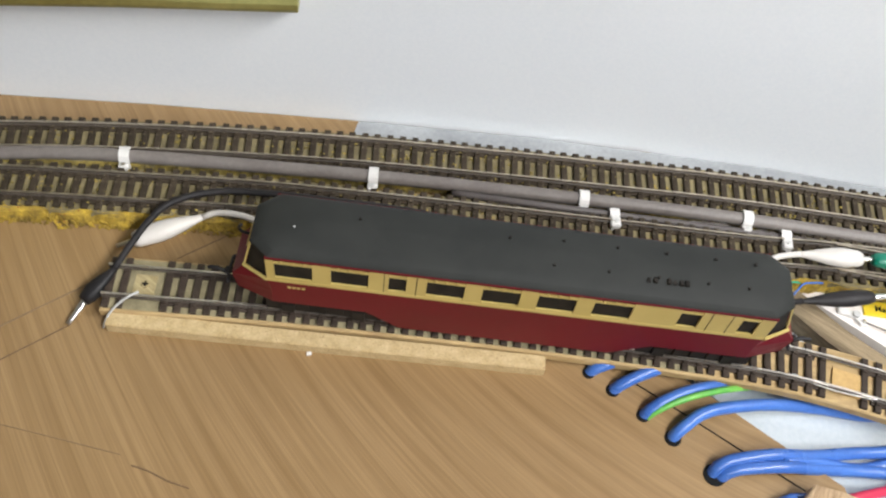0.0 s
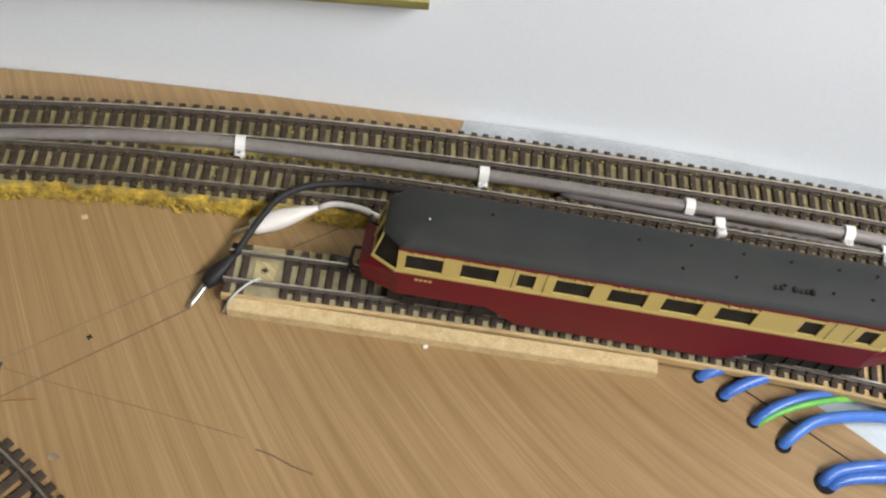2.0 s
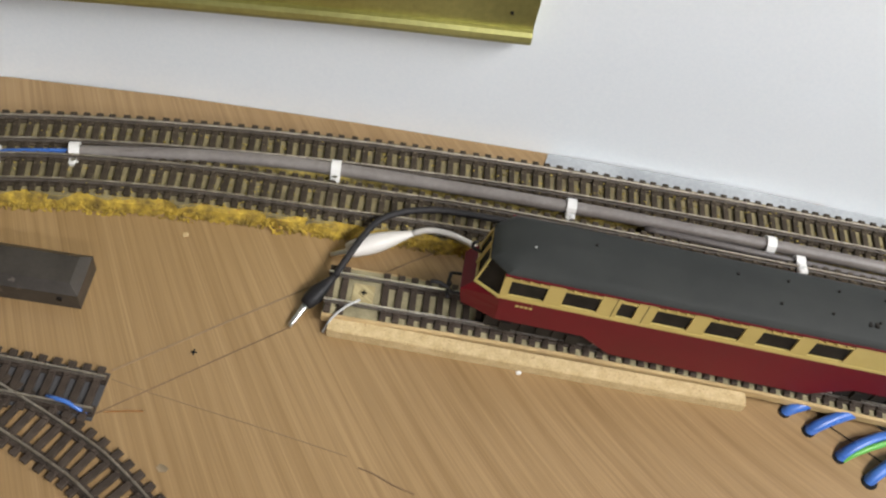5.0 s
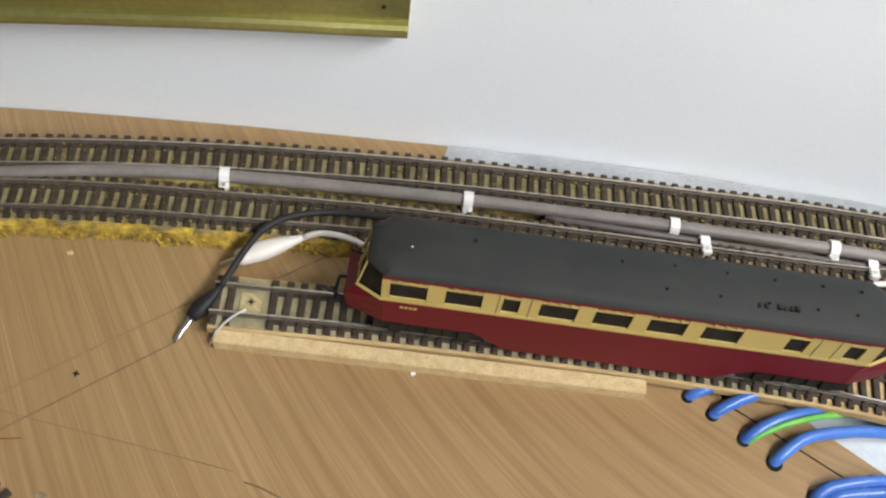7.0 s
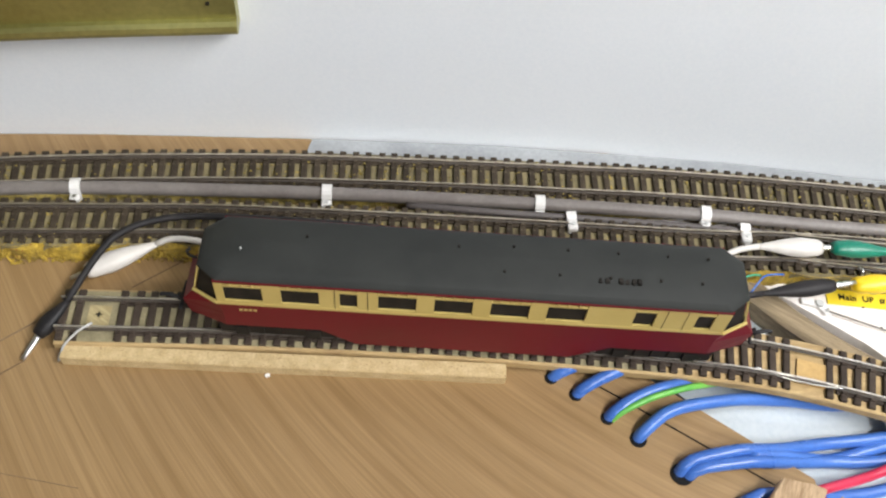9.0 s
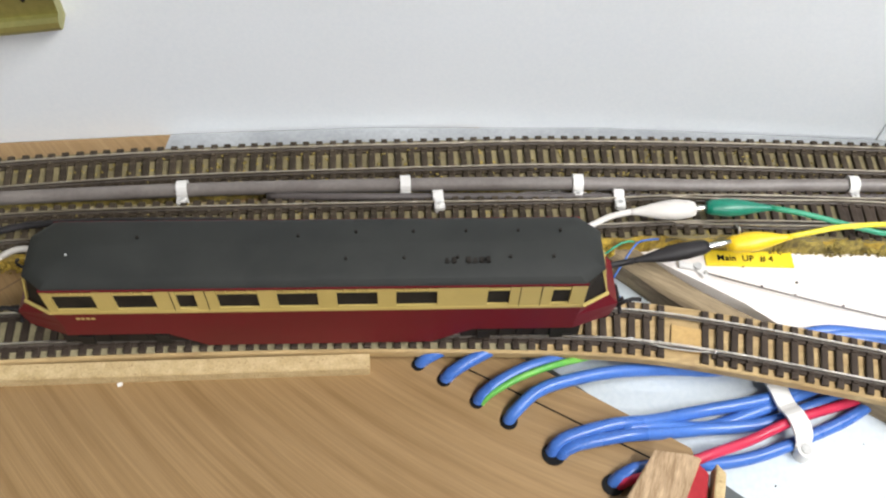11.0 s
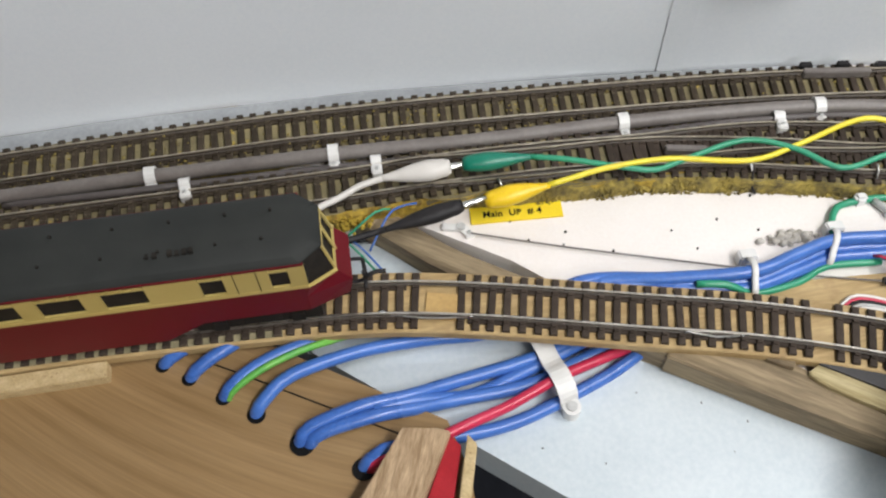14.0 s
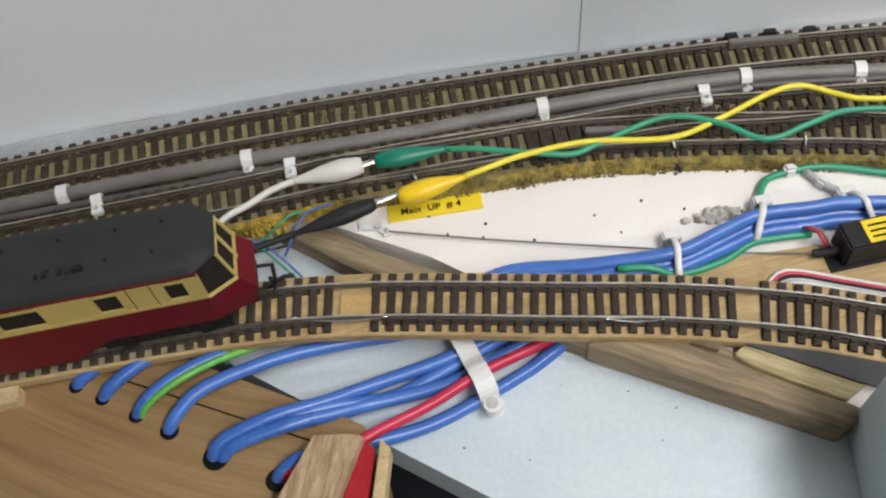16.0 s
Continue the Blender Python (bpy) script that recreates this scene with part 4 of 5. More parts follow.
build_cable_saddle()


# ---- test leads ----
def boot(top, p0, p1, mat, label, fat=0.0050):
    """A soft insulating boot from the wire end p0 to the jaw end p1."""
    prof = lambda t: fat * (0.28 + 0.72 * max(0.0, math.sin(min(1.0, t * 1.22) * math.pi * 0.60)) ** 1.5 - 0.5 * max(0.0, t - 0.72)) * (1.0 if t < 0.95 else 0.8)
    a, b = Vector(p0), Vector(p1)
    part("boot", tube([a, a.lerp(b, 0.35), a.lerp(b, 0.7), b], fat, 0.0025, 14, None, prof, 0.85), mat, top, label, False, True)


def jaw(top, p0, p1, w=0.0018):
    a, b = Vector(p0), Vector(p1)
    part("jaw", tube([a, a.lerp(b, 0.5), b], w, 0.003, 8, None, lambda t: w * (1.1 - 0.45 * t), 0.7), STEEL, top, "bright steel jaw", False, True)


def build_leads():
    z = 0.0195
    white = thing("test_clip", (-0.17, 0.385, 0.0), "white insulated crocodile clip lying on the board", "crocodile clip", "crocodile test clips")
    boot(white, (-0.1530, 0.3925, 0.0086), (-0.1860, 0.3752, 0.0058), WHITE_BOOT, "white soft boot", 0.0056)
    jaw(white, (-0.1845, 0.3757, 0.0055), (-0.1942, 0.3732, 0.0022))
    part("lead", tube([(-0.1550, 0.3914, 0.0084), (-0.1490, 0.3930, 0.0108), (-0.1431, 0.3932, 0.0120), (-0.1340, 0.3920, 0.0128), (-0.1250, 0.3895, 0.0120), (-0.112, 0.3860, 0.008), (-0.08, 0.384, 0.0022), (-0.03, 0.383, 0.0022)], 0.0016, 0.004, 8), WHITE_BOOT, white, "white lead", False, True)
    black = thing("test_clip", (-0.20, 0.345, 0.0), "black insulated crocodile clip on the siding end", "crocodile clip", "crocodile test clips")
    boot(black, (-0.1880, 0.3550, 0.0120), (-0.2000, 0.3385, 0.0058), BLACK, "black soft boot", 0.0046)
    jaw(black, (-0.1993, 0.3395, 0.0056), (-0.2052, 0.3272, 0.0022))
    part("lead", tube([(-0.1886, 0.3540, 0.0120), (-0.1838, 0.3672, 0.0140), (-0.1790, 0.3790, 0.0155), (-0.1729, 0.3895, 0.0165), (-0.1645, 0.3960, 0.0170), (-0.1545, 0.4008, 0.0165), (-0.1380, 0.4045, 0.0160), (-0.10, 0.4060, 0.0150), (-0.05, 0.4045, 0.0150), (-0.02, 0.3995, 0.0150)], 0.0018, 0.004, 8), BLACK, black, "black lead", False, True)
    right_white = thing("test_clip", (0.165, 0.402, 0.0125), "white insulated crocodile clip resting across the rails", "crocodile clip", "crocodile test clips")
    boot(right_white, (0.1495, 0.4010, z), (0.1830, 0.4022, z), WHITE_BOOT, "white soft boot", 0.0054)
    jaw(right_white, (0.1815, 0.4022, z), (0.1905, 0.4028, z))
    part("lead", tube([(0.1505, 0.4010, z), (0.1400, 0.3985, z), (0.1290, 0.3930, z), (0.1180, 0.3880, 0.020), (0.105, 0.379, 0.017), (0.08, 0.379, 0.0022), (0.04, 0.381, 0.0022)], 0.0016, 0.004, 8), WHITE_BOOT, right_white, "white lead", False, True)
    green = thing("test_clip", (0.205, 0.402, 0.0125), "green insulated crocodile clip gripping the white one", "crocodile clip", "crocodile test clips")
    boot(green, (0.2230, 0.4015, z), (0.1890, 0.4028, z), GREEN_BOOT, "dark green soft boot", 0.0048)
    part("lead", tube([(0.2215, 0.4015, z), (0.2379, 0.3972, z), (0.2639, 0.3890, 0.0180), (0.2790, 0.3865, 0.0160), (0.2925, 0.3890, 0.0170), (0.3237, 0.3937, z), (0.3458, 0.3846, z), (0.3640, 0.3712, 0.0180), (0.3874, 0.3742, z), (0.4108, 0.3755, z), (0.48, 0.36, 0.015)], 0.0014, 0.004, 8), GREEN, green, "green lead", False, True)
    dark = thing("test_clip", (0.165, 0.376, 0.0), "black insulated crocodile clip over the batten", "crocodile clip", "crocodile test clips")
    boot(dark, (0.1470, 0.3735, 0.0175), (0.1850, 0.3795, z), BLACK, "black soft boot", 0.0044)
    jaw(dark, (0.1835, 0.3793, z), (0.1965, 0.3820, z))
    part("lead", tube([(0.1480, 0.3737, 0.0175), (0.1380, 0.3715, 0.0180), (0.1270, 0.3690, 0.0190), (0.118, 0.366, 0.018)], 0.0016, 0.004, 8), BLACK, dark, "black lead", False, True)
    yellow = thing("test_clip", (0.21, 0.382, 0.0), "yellow insulated crocodile clip gripping the black one", "crocodile clip", "crocodile test clips")
    boot(yellow, (0.2270, 0.3838, z), (0.1960, 0.3822, z - 0.003), ORANGE_YELLOW, "bright yellow soft boot", 0.0052)
    part("lead", tube([(0.2255, 0.3838, z), (0.2400, 0.3865, z), (0.2561, 0.3890, 0.0195), (0.2860, 0.3902, 0.0180), (0.3237, 0.3835, 0.0170), (0.3497, 0.3874, z), (0.3740, 0.3940, 0.021), (0.3890, 0.3945, 0.021), (0.4043, 0.3861, z), (0.4186, 0.3796, z), (0.48, 0.37, 0.016)], 0.0014, 0.004, 8), YELLOW, yellow, "yellow lead", False, True)


build_leads()


# ---- label with writing ----
def build_label():
    ang = math.degrees(math.atan2(0.3808 - 0.3835, 0.2335 - 0.1900))
    tape = thing("label_tape", (0.2118, 0.3838, 0.0002), "yellow label tape printed in black on white board", "label", turn=ang)
    part("tape", box(-0.0222, 0.0222, -0.0046, 0.0046, 0.0, 0.0009, 0.0002), LABEL, tape, "", True)
    data = bpy.data.curves.new("lettering", "FONT")
    data.body, data.size, data.align_x, data.align_y, data.extrude = "Main  UP  # 4", 0.0048, "CENTER", "CENTER", 0.00008
    data.space_character = 1.05
    data.offset = 0.00011
    tmp = bpy.data.objects.new("lettering_source", data)
    scene.collection.objects.link(tmp)
    bpy.context.view_layer.update()
    me = bpy.data.meshes.new_from_object(tmp.evaluated_get(bpy.context.evaluated_depsgraph_get()))
    bpy.data.objects.remove(tmp)
    me.materials.clear()
    me.materials.append(INK)
    ob = new("lettering", me)
    ob.parent = tape
    ob.location = (-0.002, -0.0002, 0.0010)
    ob.scale = (1.0, 1.0, 1.0)


build_label()


# ---- white board fittings ----
def build_fittings():
    crank = thing("angle_crank", (0.183, 0.378, 0.0), "white plastic angle crank screwed to the board", "crank")
    bm = prism([(0.1755, 0.3832), (0.1870, 0.3805), (0.1900, 0.3735), (0.1860, 0.3730), (0.1835, 0.3775), (0.1750, 0.3795)], 0.0, 0.0022, 0.0004)
    part("plate", bm, NYLON, crank)
    part("pivot", disc((0.1842, 0.3790, 0.0028), 0.0020, 0.0014, "z", 14), GREY_PLASTIC, crank)
    part("pin", disc((0.1875, 0.3752, 0.0026), 0.0010, 0.0012, "z", 10), STEEL, crank)
    rod = thing("control_rod", (0.28, 0.343, 0.0), "thin grey steel control rod across white board", "control rod")
    part("rod", tube([(0.1880, 0.3750, 0.0022), (0.2300, 0.3600, 0.0022), (0.2886, 0.3410, 0.0022), (0.3350, 0.3265, 0.0022), (0.3670, 0.3162, 0.0050)], 0.0005, 0.02, 6), CONDUIT, rod)
    rnd = random.Random(12)
    bm = bmesh.new()
    for x, y in ((0.2080, 0.3795), (0.2327, 0.3692), (0.2145, 0.3675), (0.2821, 0.3614), (0.2912, 0.3497), (0.3224, 0.3549), (0.2301, 0.3622), (0.3250, 0.3745), (0.2522, 0.3550), (0.3050, 0.3640)):
        disc((x, y, 0.0004), rnd.uniform(0.0004, 0.0007), 0.0010, "z", 8, bm)
    tagged(part("drill_marks", bm, UNDER), "scattered small dark drill marks on white board", "drill marks", "", "stuff")
    bm = bmesh.new()
    for x, y in ((0.2738, 0.2798), (0.2909, 0.2683), (0.2470, 0.2890), (0.2260, 0.2600), (0.2810, 0.2560), (0.2010, 0.2710)):
        disc((x, y, -0.0121), rnd.uniform(0.00025, 0.0005), 0.0006, "z", 7, bm)
    tagged(part("paint_marks", bm, UNDER), "small dark chips in the pale blue paint", "paint marks", "", "stuff")
    glue = thing("glue_lump", (0.3370, 0.3500, 0.0), "grubby grey hardened glue lump under the bundle", "glue")
    bm = bmesh.new()
    for _ in range(60):
        q = (0.3345 + rnd.gauss(0, 0.0055), 0.3475 + rnd.gauss(0, 0.0016), 0.0006 + rnd.random() * 0.0012)
        bmesh.ops.create_icosphere(bm, subdivisions=1, radius=rnd.uniform(0.0007, 0.0019), matrix=Matrix.Translation(q) @ Matrix.Diagonal((1.4, 1.0, 0.6, 1)))
    part("lump", bm, GLUE, glue, "", False, True)
    bundle = [[(0.2120, 0.3330), (0.2360, 0.3395), (0.2717, 0.3345), (0.3095, 0.3310), (0.3310, 0.3350), (0.3510, 0.3405), (0.3740, 0.3385), (0.4010, 0.3345), (0.50, 0.305)],
              [(0.2260, 0.3270), (0.2500, 0.3345), (0.2780, 0.3305), (0.3090, 0.3270), (0.3300, 0.3318), (0.3490, 0.3362), (0.3720, 0.3345), (0.4000, 0.3305), (0.50, 0.301)],
              [(0.2480, 0.3215), (0.2700, 0.3290), (0.2900, 0.3262), (0.3080, 0.3240), (0.3300, 0.3285), (0.3480, 0.3325), (0.3710, 0.3310), (0.3990, 0.3270), (0.50, 0.297)],
              [(0.2200, 0.3300), (0.2430, 0.3372), (0.2750, 0.3325), (0.3090, 0.3290), (0.3300, 0.3340), (0.3500, 0.3385), (0.3730, 0.3365), (0.4005, 0.3325), (0.50, 0.303)]]
    for k, run in enumerate(bundle):
        zz = (0.0045, 0.0040, 0.0036, 0.0092)[k]
        cable("glossy blue cable strapped into a thick bundle", [(x, y, 0.0040 if i == 0 else (min(zz, 0.0046) if i == 1 else (min(zz, 0.0070) if i == 2 else zz))) for i, (x, y) in enumerate(run)], BLUE, 0.0030)
    cable("green wire tucked along the blue bundle", [(0.2820, 0.3275, 0.0080), (0.2950, 0.3250, 0.0080), (0.3080, 0.3208, 0.0035), (0.3300, 0.3235, 0.0025), (0.345, 0.329, 0.0030), (0.37, 0.3272, 0.003)], GREEN, 0.0017, "green_wire", "thin wires")
    cable("green wire looping over white board", [(0.3530, 0.3440, 0.0060), (0.3560, 0.3510, 0.0030), (0.3620, 0.3595, 0.0022), (0.3740, 0.3615, 0.0022), (0.392, 0.3600, 0.0024), (0.42, 0.348, 0.0024)], GREEN, 0.0017, "green_wire", "thin wires")
    for x, y, a in ((0.3085, 0.3285, 80), (0.3500, 0.3375, 62), (0.3950, 0.3325, 100)):
        tie = thing("cable_tie", (x, y, 0.0), "white nylon tie round the blue bundle", "cable tie", "white cable ties")
        d = Vector((math.cos(radians(a)), math.sin(radians(a)), 0))
        c = Vector((x, y, 0))
        pts = [c - d * 0.0092 + Vector((0, 0, 0.0005)), c - d * 0.0088 + Vector((0, 0, 0.0070)), c - d * 0.0045 + Vector((0, 0, 0.0092)), c + Vector((0, 0, 0.0124)), c + d * 0.0045 + Vector((0, 0, 0.0110)), c + d * 0.0084 + Vector((0, 0, 0.0070)), c + d * 0.0092 + Vector((0, 0, 0.0005))]
        part("strap", tube(pts, 0.0016, 0.002, 8, None, None, 0.6), NYLON, tie, "", False, True)
        q = c + d * 0.0115
        part("head", box(q.x - 0.0042, q.x + 0.0042, q.y - 0.0028, q.y + 0.0028, 0.0, 0.0066, 0.0008), NYLON, tie)
    for x, y, a in ((0.3745, 0.3620, 0), (0.386, 0.352, -60)):
        s = thing("wire_staple", (x, y, 0.0), "small white plastic clip holding thin wires", "wire clip", "small wire clips", turn=a)
        part("saddle", box(-0.0030, 0.0030, -0.0024, 0.0024, 0.0, 0.0058, 0.0012), NYLON, s, "", True)
    cable("short grey cable on white board", [(0.381, 0.3610, 0.0020), (0.3855, 0.3520, 0.0030), (0.394, 0.340, 0.0040)], GREY_PLASTIC, 0.0018, "grey_wire", "thin wires")
    motor = thing("point_motor", (0.395, 0.315, 0.0), "black point motor with yellow printed label", "point motor")
    part("case", box(0.3760, 0.4200, 0.3080, 0.3220, 0.0030, 0.0170, 0.0010), BLACK, motor)
    part("foot", box(0.3700, 0.4200, 0.3060, 0.3190, 0.0, 0.0030, 0.0006), BLACK, motor)
    part("arm", tube([(0.3660, 0.3165, 0.0050), (0.3720, 0.3150, 0.0060), (0.3780, 0.3150, 0.0080)], 0.0020, 0.003, 8), BLACK, motor)
    part("top_label", box(0.3850, 0.4200, 0.3095, 0.3205, 0.0170, 0.0174), LABEL, motor, "yellow printed label")
    bm = bmesh.new()
    for k in range(3):
        box(0.3870, 0.3935 + 0.002 * k, 0.3115 + 0.0028 * k, 0.3125 + 0.0028 * k, 0.0174, 0.01755, 0, bm)
    part("label_bars", bm, INK, motor)
    for k, (mat, dy) in enumerate(((RED, 0.0), (BEAM, 0.0016))):
        cable("thin motor wire rising from the board", [(0.3730 + dy, 0.3170, 0.0040), (0.3700 + dy, 0.3240, 0.0100), (0.3665 + dy, 0.3300, 0.0050)], mat, 0.0007, "motor_wire", "thin wires")
    for k, mat in enumerate((NYLON, RED, BLACK, GREY_PLASTIC, NYLON)):
        o = 0.0016 * k
        cable("thin coloured wires in a loose ribbon", [(0.3400, 0.3060 - o, 0.0035), (0.3480, 0.3110 - o, 0.0050), (0.3560, 0.3100 - o, 0.0055), (0.3700, 0.3040 - o, 0.0045), (0.40, 0.290 - o, 0.004)], mat, 0.0007, "ribbon_wire", "thin wires")


build_fittings()


# ---- metal bracket on the wall ----
def build_bracket():
    """A long folded channel of passivated steel that stands out from the backboard."""
    top = thing("steel_channel", (-0.25, 0.465, 0.08), "yellow passivated steel channel fixed on backboard", "steel channel")
    line = [Vector((-0.62, 0.393, 0.067)), Vector((-0.39, 0.4415, 0.073)), Vector((-0.2300, 0.4620, 0.0795)), Vector((-0.1150, 0.4705, 0.0855))]
    prof = [(0.004, 0.0), (-0.0060, 0.0), (-0.0085, 0.0012), (-0.0096, 0.0036), (-0.0090, 0.0062), (-0.0072, 0.0078), (-0.0050, 0.0082), (-0.0046, 0.12), (0.004, 0.12)]
    part("channel", swept(prof, spline(line, 0.01)), ZINC, top)
    for x, y, zz in ((-0.127, 0.4655, 0.1025), (-0.166, 0.4625, 0.1075), (-0.172, 0.4620, 0.1090)):
        part("rivet", disc((x, y - 0.0015, zz), 0.0009, 0.0010, "y", 10), UNDER, top)


build_bracket()


# ---- bits lying on the oak board ----
def build_bits():
    block = thing("steel_block", (-0.3315, 0.3270, 0.0), "dark chamfered metal block lying on oak board", "metal block", turn=2.0)
    bm = box(-0.075, 0.0285, -0.0108, 0.0125, 0.0, 0.0150)
    bmesh.ops.bevel(bm, geom=[e for e in bm.edges if e.verts[0].co.z > 0.01 and e.verts[1].co.z > 0.01], offset=0.0042, segments=1, affect="EDGES")
    part("bar", bm, BLOCK, block, "", True)
    part("bolt_hole", disc((0.0195, -0.0108, 0.0066), 0.0014, 0.0012, "y", 12), INK, block, "", True)
    # pencil lines
    for k, pts in enumerate(([(-0.2045, 0.3284), (-0.2460, 0.2938), (-0.2872, 0.2595)], [(-0.1949, 0.3574), (-0.2370, 0.3228), (-0.2785, 0.2886)], [(-0.2770, 0.2845), (-0.2579, 0.2812), (-0.2120, 0.2748), (-0.1658, 0.2677)], [(-0.1640, 0.3706), (-0.1391, 0.3900)])):
        ob = part("pencil_line", tube([(x, y, 0.0) for x, y in pts], (0.00040, 0.00060, 0.00026, 0.00036)[k], 0.02, 5, None, None, 0.9), FAINT if k in (1, 2) else PENCIL)
        tagged(ob, "faint brown pencil line on the oak board", "pencil line", "pencil lines")
    ob = part("dark_scratch", tube([(-0.1599, 0.2633, 0.0), (-0.152, 0.2615, 0.0), (-0.143, 0.2580, 0.0), (-0.1332, 0.2557, 0.0)], 0.0004, 0.004, 5), PENCIL)
    tagged(ob, "dark scratch in the oak board", "scratch")
    seam = part("board_joint", tube([(0.0640, 0.3290, 0.0), (0.0820, 0.3185, 0.0), (0.1120, 0.3005, 0.0), (0.160, 0.272, 0.0)], 0.0004, 0.02, 5), INK)
    tagged(seam, "thin dark joint line across the oak board", "joint line")
    for name, x, y, mat in (("cross_screw", -0.2455, 0.3053, BLOCK), ("cross_screw", -0.1730, 0.3490, LABEL)):
        z0 = 0.0088 if mat is LABEL else -0.0007
        s = thing(name, (x, y, z0), "small cross-head screw sunk into the surface", "screw", "cross-head screws")
        part("head", disc((x, y, z0 + 0.0004), 0.0019, 0.0008, "z", 18), CHUNK if mat is LABEL else OAK, s)
        bm = box(x - 0.0015, x + 0.0015, y - 0.0004, y + 0.0004, z0 + 0.0008, z0 + 0.0010)
        box(x - 0.0004, x + 0.0004, y - 0.0015, y + 0.0015, z0 + 0.0008, z0 + 0.0011, 0, bm)
        part("slot", bm, INK, s)
    stain = part("brown_stain", prism([(-0.2455, 0.2473), (-0.2442, 0.2494), (-0.2420, 0.2490), (-0.2400, 0.2478), (-0.2412, 0.2460), (-0.2436, 0.2456)], 0.0, 0.0003), BEAM)
    tagged(stain, "small brown glue stain on the oak board", "stain")
    rnd = random.Random(4)
    for x, y, l, a in ((-0.0915, 0.3256, 0.0024, 20), (-0.2680, 0.3700, 0.0030, 20), (-0.3120, 0.3830, 0.0024, -10), (-0.33, 0.4400, 0.0018, 40), (-0.305, 0.4370, 0.0016, 0)):
        ob = thing("paper_scrap", (x, y, 0.0), "tiny pale scrap lying on the board", "scrap", "pale scraps", turn=a)
        part("scrap", box(-l / 2, l / 2, -l / 3, l / 3, 0.0, l * 0.5, l * 0.12), NYLON if x > -0.1 else PINE, ob, "", True)
    wire = thing("copper_strand", (-0.27, 0.2705, 0.0), "short bright copper strand on the oak board", "copper strand")
    part("strand", tube([(-0.2752, 0.2681, 0.0003), (-0.2670, 0.2701, 0.0006), (-0.2587, 0.2718, 0.0003)], 0.00028, 0.004, 6), COPPER, wire)
    cable("thin blue feed wire soldered to the dead-end track", [(-0.300, 0.2690, 0.0046), (-0.290, 0.2672, 0.0060), (-0.2815, 0.2650, 0.0020)], BLUE, 0.0010, "feed_wire", "thin wires")
    cable("thin pale feed wire soldered to the siding rail", [(-0.1890, 0.3280, 0.0010), (-0.1860, 0.3320, 0.0080), (-0.1800, 0.3380, 0.0120), (-0.1740, 0.3425, 0.0130)], GREY_PLASTIC, 0.0006, "feed_wire", "thin wires")
    for pts in ([(0.140, 0.372, 0.004), (0.150, 0.384, 0.012), (0.156, 0.390, 0.010), (0.165, 0.391, 0.010)], [(0.130, 0.380, 0.006), (0.145, 0.387, 0.013), (0.152, 0.389, 0.011)], [(0.118, 0.386, 0.008), (0.130, 0.377, 0.0065), (0.142, 0.366, -0.006)], [(0.120, 0.384, 0.009), (0.134, 0.376, 0.006), (0.148, 0.362, -0.008)]):
        mat = (BLUE, NYLON, GREEN, BLACK)[int(pts[0][0] * 1000) % 4]
        cable("thin tangled feed wire by the batten", pts, mat, 0.00055, "feed_wire", "thin wires")
    tuft = thing("yellow_foam", (0.1330, 0.3905, 0.0), "orange yellow foam scrap beside the inner track", "foam scrap")
    bm = bmesh.new()
    for _ in range(110):
        q = (0.1330 + rnd.gauss(0, 0.0045), 0.3890 + rnd.gauss(0, 0.0018), 0.001 + rnd.random() * 0.005)
        bmesh.ops.create_icosphere(bm, subdivisions=1, radius=rnd.uniform(0.0006, 0.0013), matrix=Matrix.Translation(q))
    part("lump", bm, SCATTER, tuft)
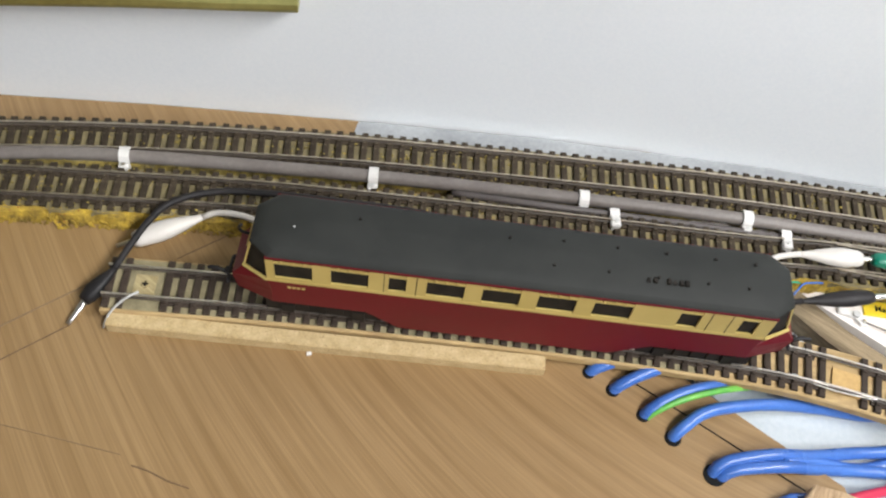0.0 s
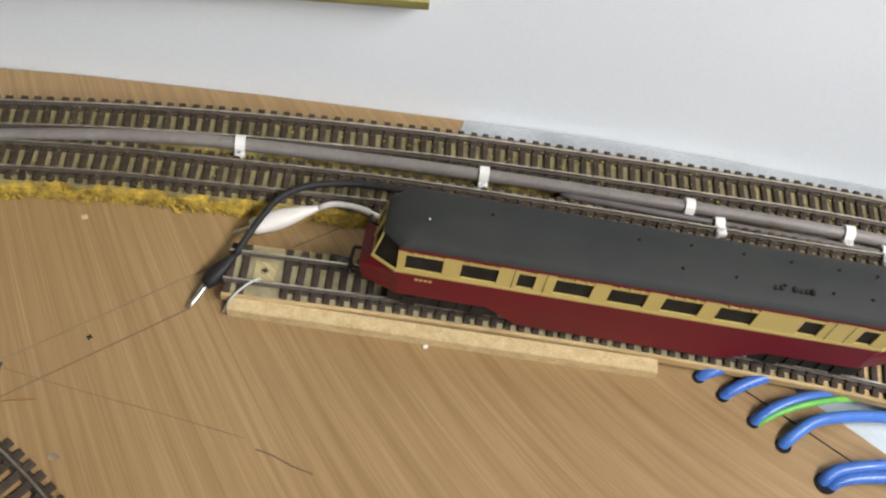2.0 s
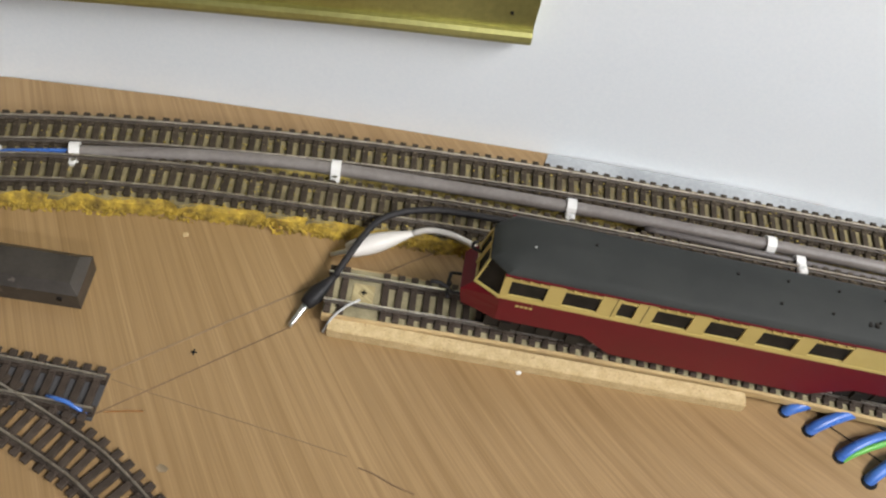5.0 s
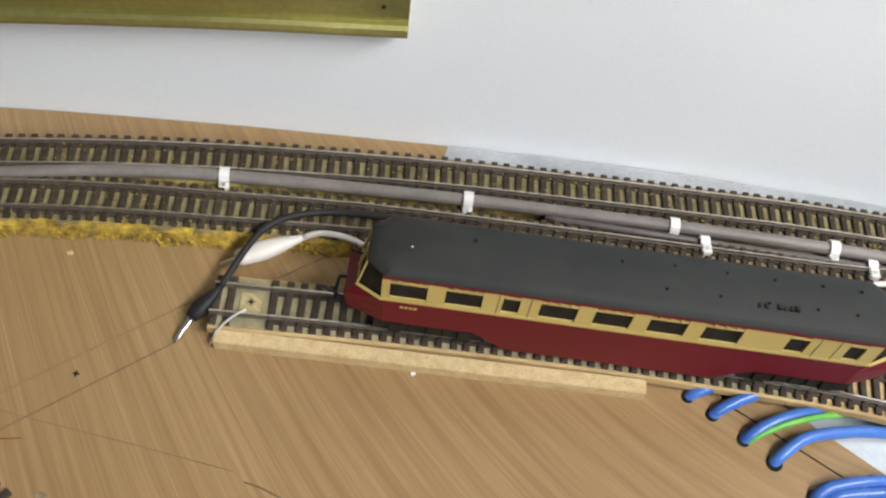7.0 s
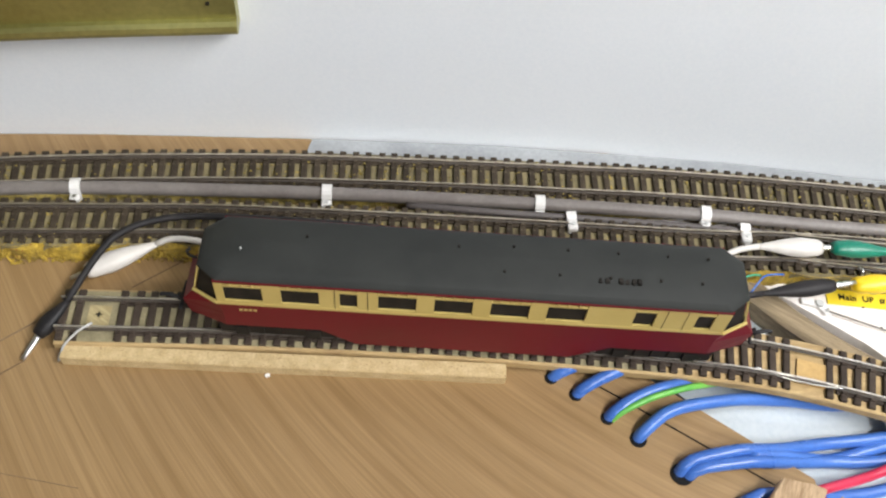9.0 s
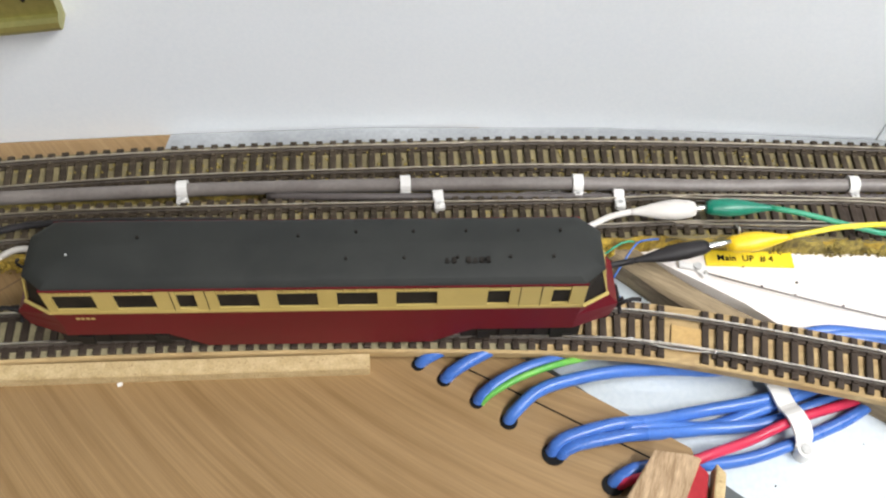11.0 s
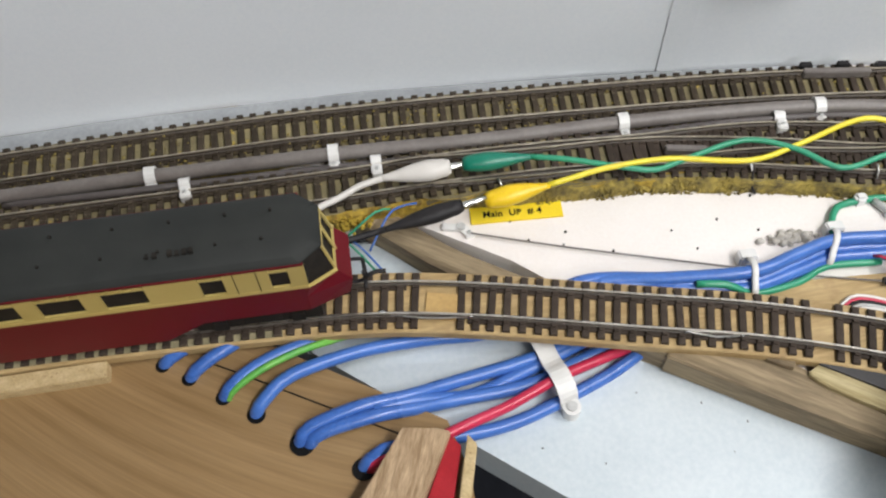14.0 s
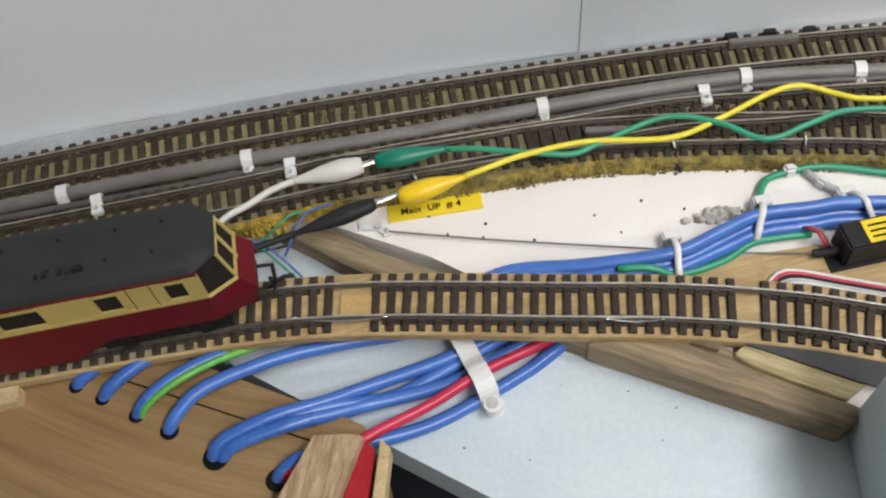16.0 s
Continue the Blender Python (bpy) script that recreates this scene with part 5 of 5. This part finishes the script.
    # solder blobs on the near rail of the siding
    for x, y in ((0.1412, 0.3352), (0.1799, 0.3268), (0.2705, 0.3040), (0.2928, 0.2985)):
        b = bmesh.new()
        bmesh.ops.create_icosphere(b, subdivisions=2, radius=0.0011, matrix=Matrix.Translation((x, y, 0.0112)) @ Matrix.Diagonal((1.9, 0.8, 0.7, 1)))
        part("solder_blob", b, SOLDER, siding, "bright solder blob", False, True)
    for (x0, y0), (x1, y1) in (((0.1412, 0.3348), (0.1799, 0.3264)), ((0.2705, 0.3036), (0.2928, 0.2981))):
        part("link_wire", tube([(x0, y0, 0.0112), ((x0 + x1) / 2, (y0 + y1) / 2 - 0.0012, 0.0105), (x1, y1, 0.0112)], 0.0004, 0.006, 6), STEEL, siding)


build_bits()


# ---- turnout fittings and wall box ----
def build_turnout_fittings():
    for x, y, l, a, mat in ((0.3880, 0.4335, 0.034, -9, CONDUIT), (0.3740, 0.4400, 0.006, -9, BLACK), (0.3930, 0.4375, 0.006, -9, BLACK), (0.4120, 0.4340, 0.006, -9, BLACK), (0.2980, 0.3985, 0.020, -12, CONDUIT)):
        f = thing("point_rod", (x, y, 0.0095), "short flat bar of a turnout beside rails", "turnout fitting", "turnout fittings", turn=a)
        part("bar", box(-l / 2, l / 2, -0.0018, 0.0018, 0.0, 0.0042, 0.0005), mat, f, "", True)
    for pts, mat in (([(0.3250, 0.3870, 0.0130), (0.3262, 0.3820, 0.0120), (0.3255, 0.3775, 0.0050), (0.3275, 0.3745, 0.0010)], BLACK), ([(0.3245, 0.3875, 0.0135), (0.3250, 0.3845, 0.0140), (0.3258, 0.3815, 0.0110)], NYLON), ([(0.3840, 0.3735, 0.0130), (0.3832, 0.3700, 0.0125), (0.3826, 0.3650, 0.0030)], STEEL), ([(0.2050, 0.3965, 0.0120), (0.2055, 0.3935, 0.0135), (0.2062, 0.3905, 0.0080)], STEEL)):
        cable("thin bare feed wire dropping from a rail", pts, mat, 0.0006, "feed_wire", "thin wires")
    wall_box = thing("wall_box", (0.352, 0.452, 0.097), "white plastic box fixed on the backboard", "wall box")
    part("case", box(0.3300, 0.3760, 0.4400, 0.4530, 0.0740, 0.1210, 0.0015), NYLON, wall_box)
    part("cover", box(0.3320, 0.3740, 0.4385, 0.4400, 0.0760, 0.1190, 0.0006), NYLON, wall_box)


build_turnout_fittings()
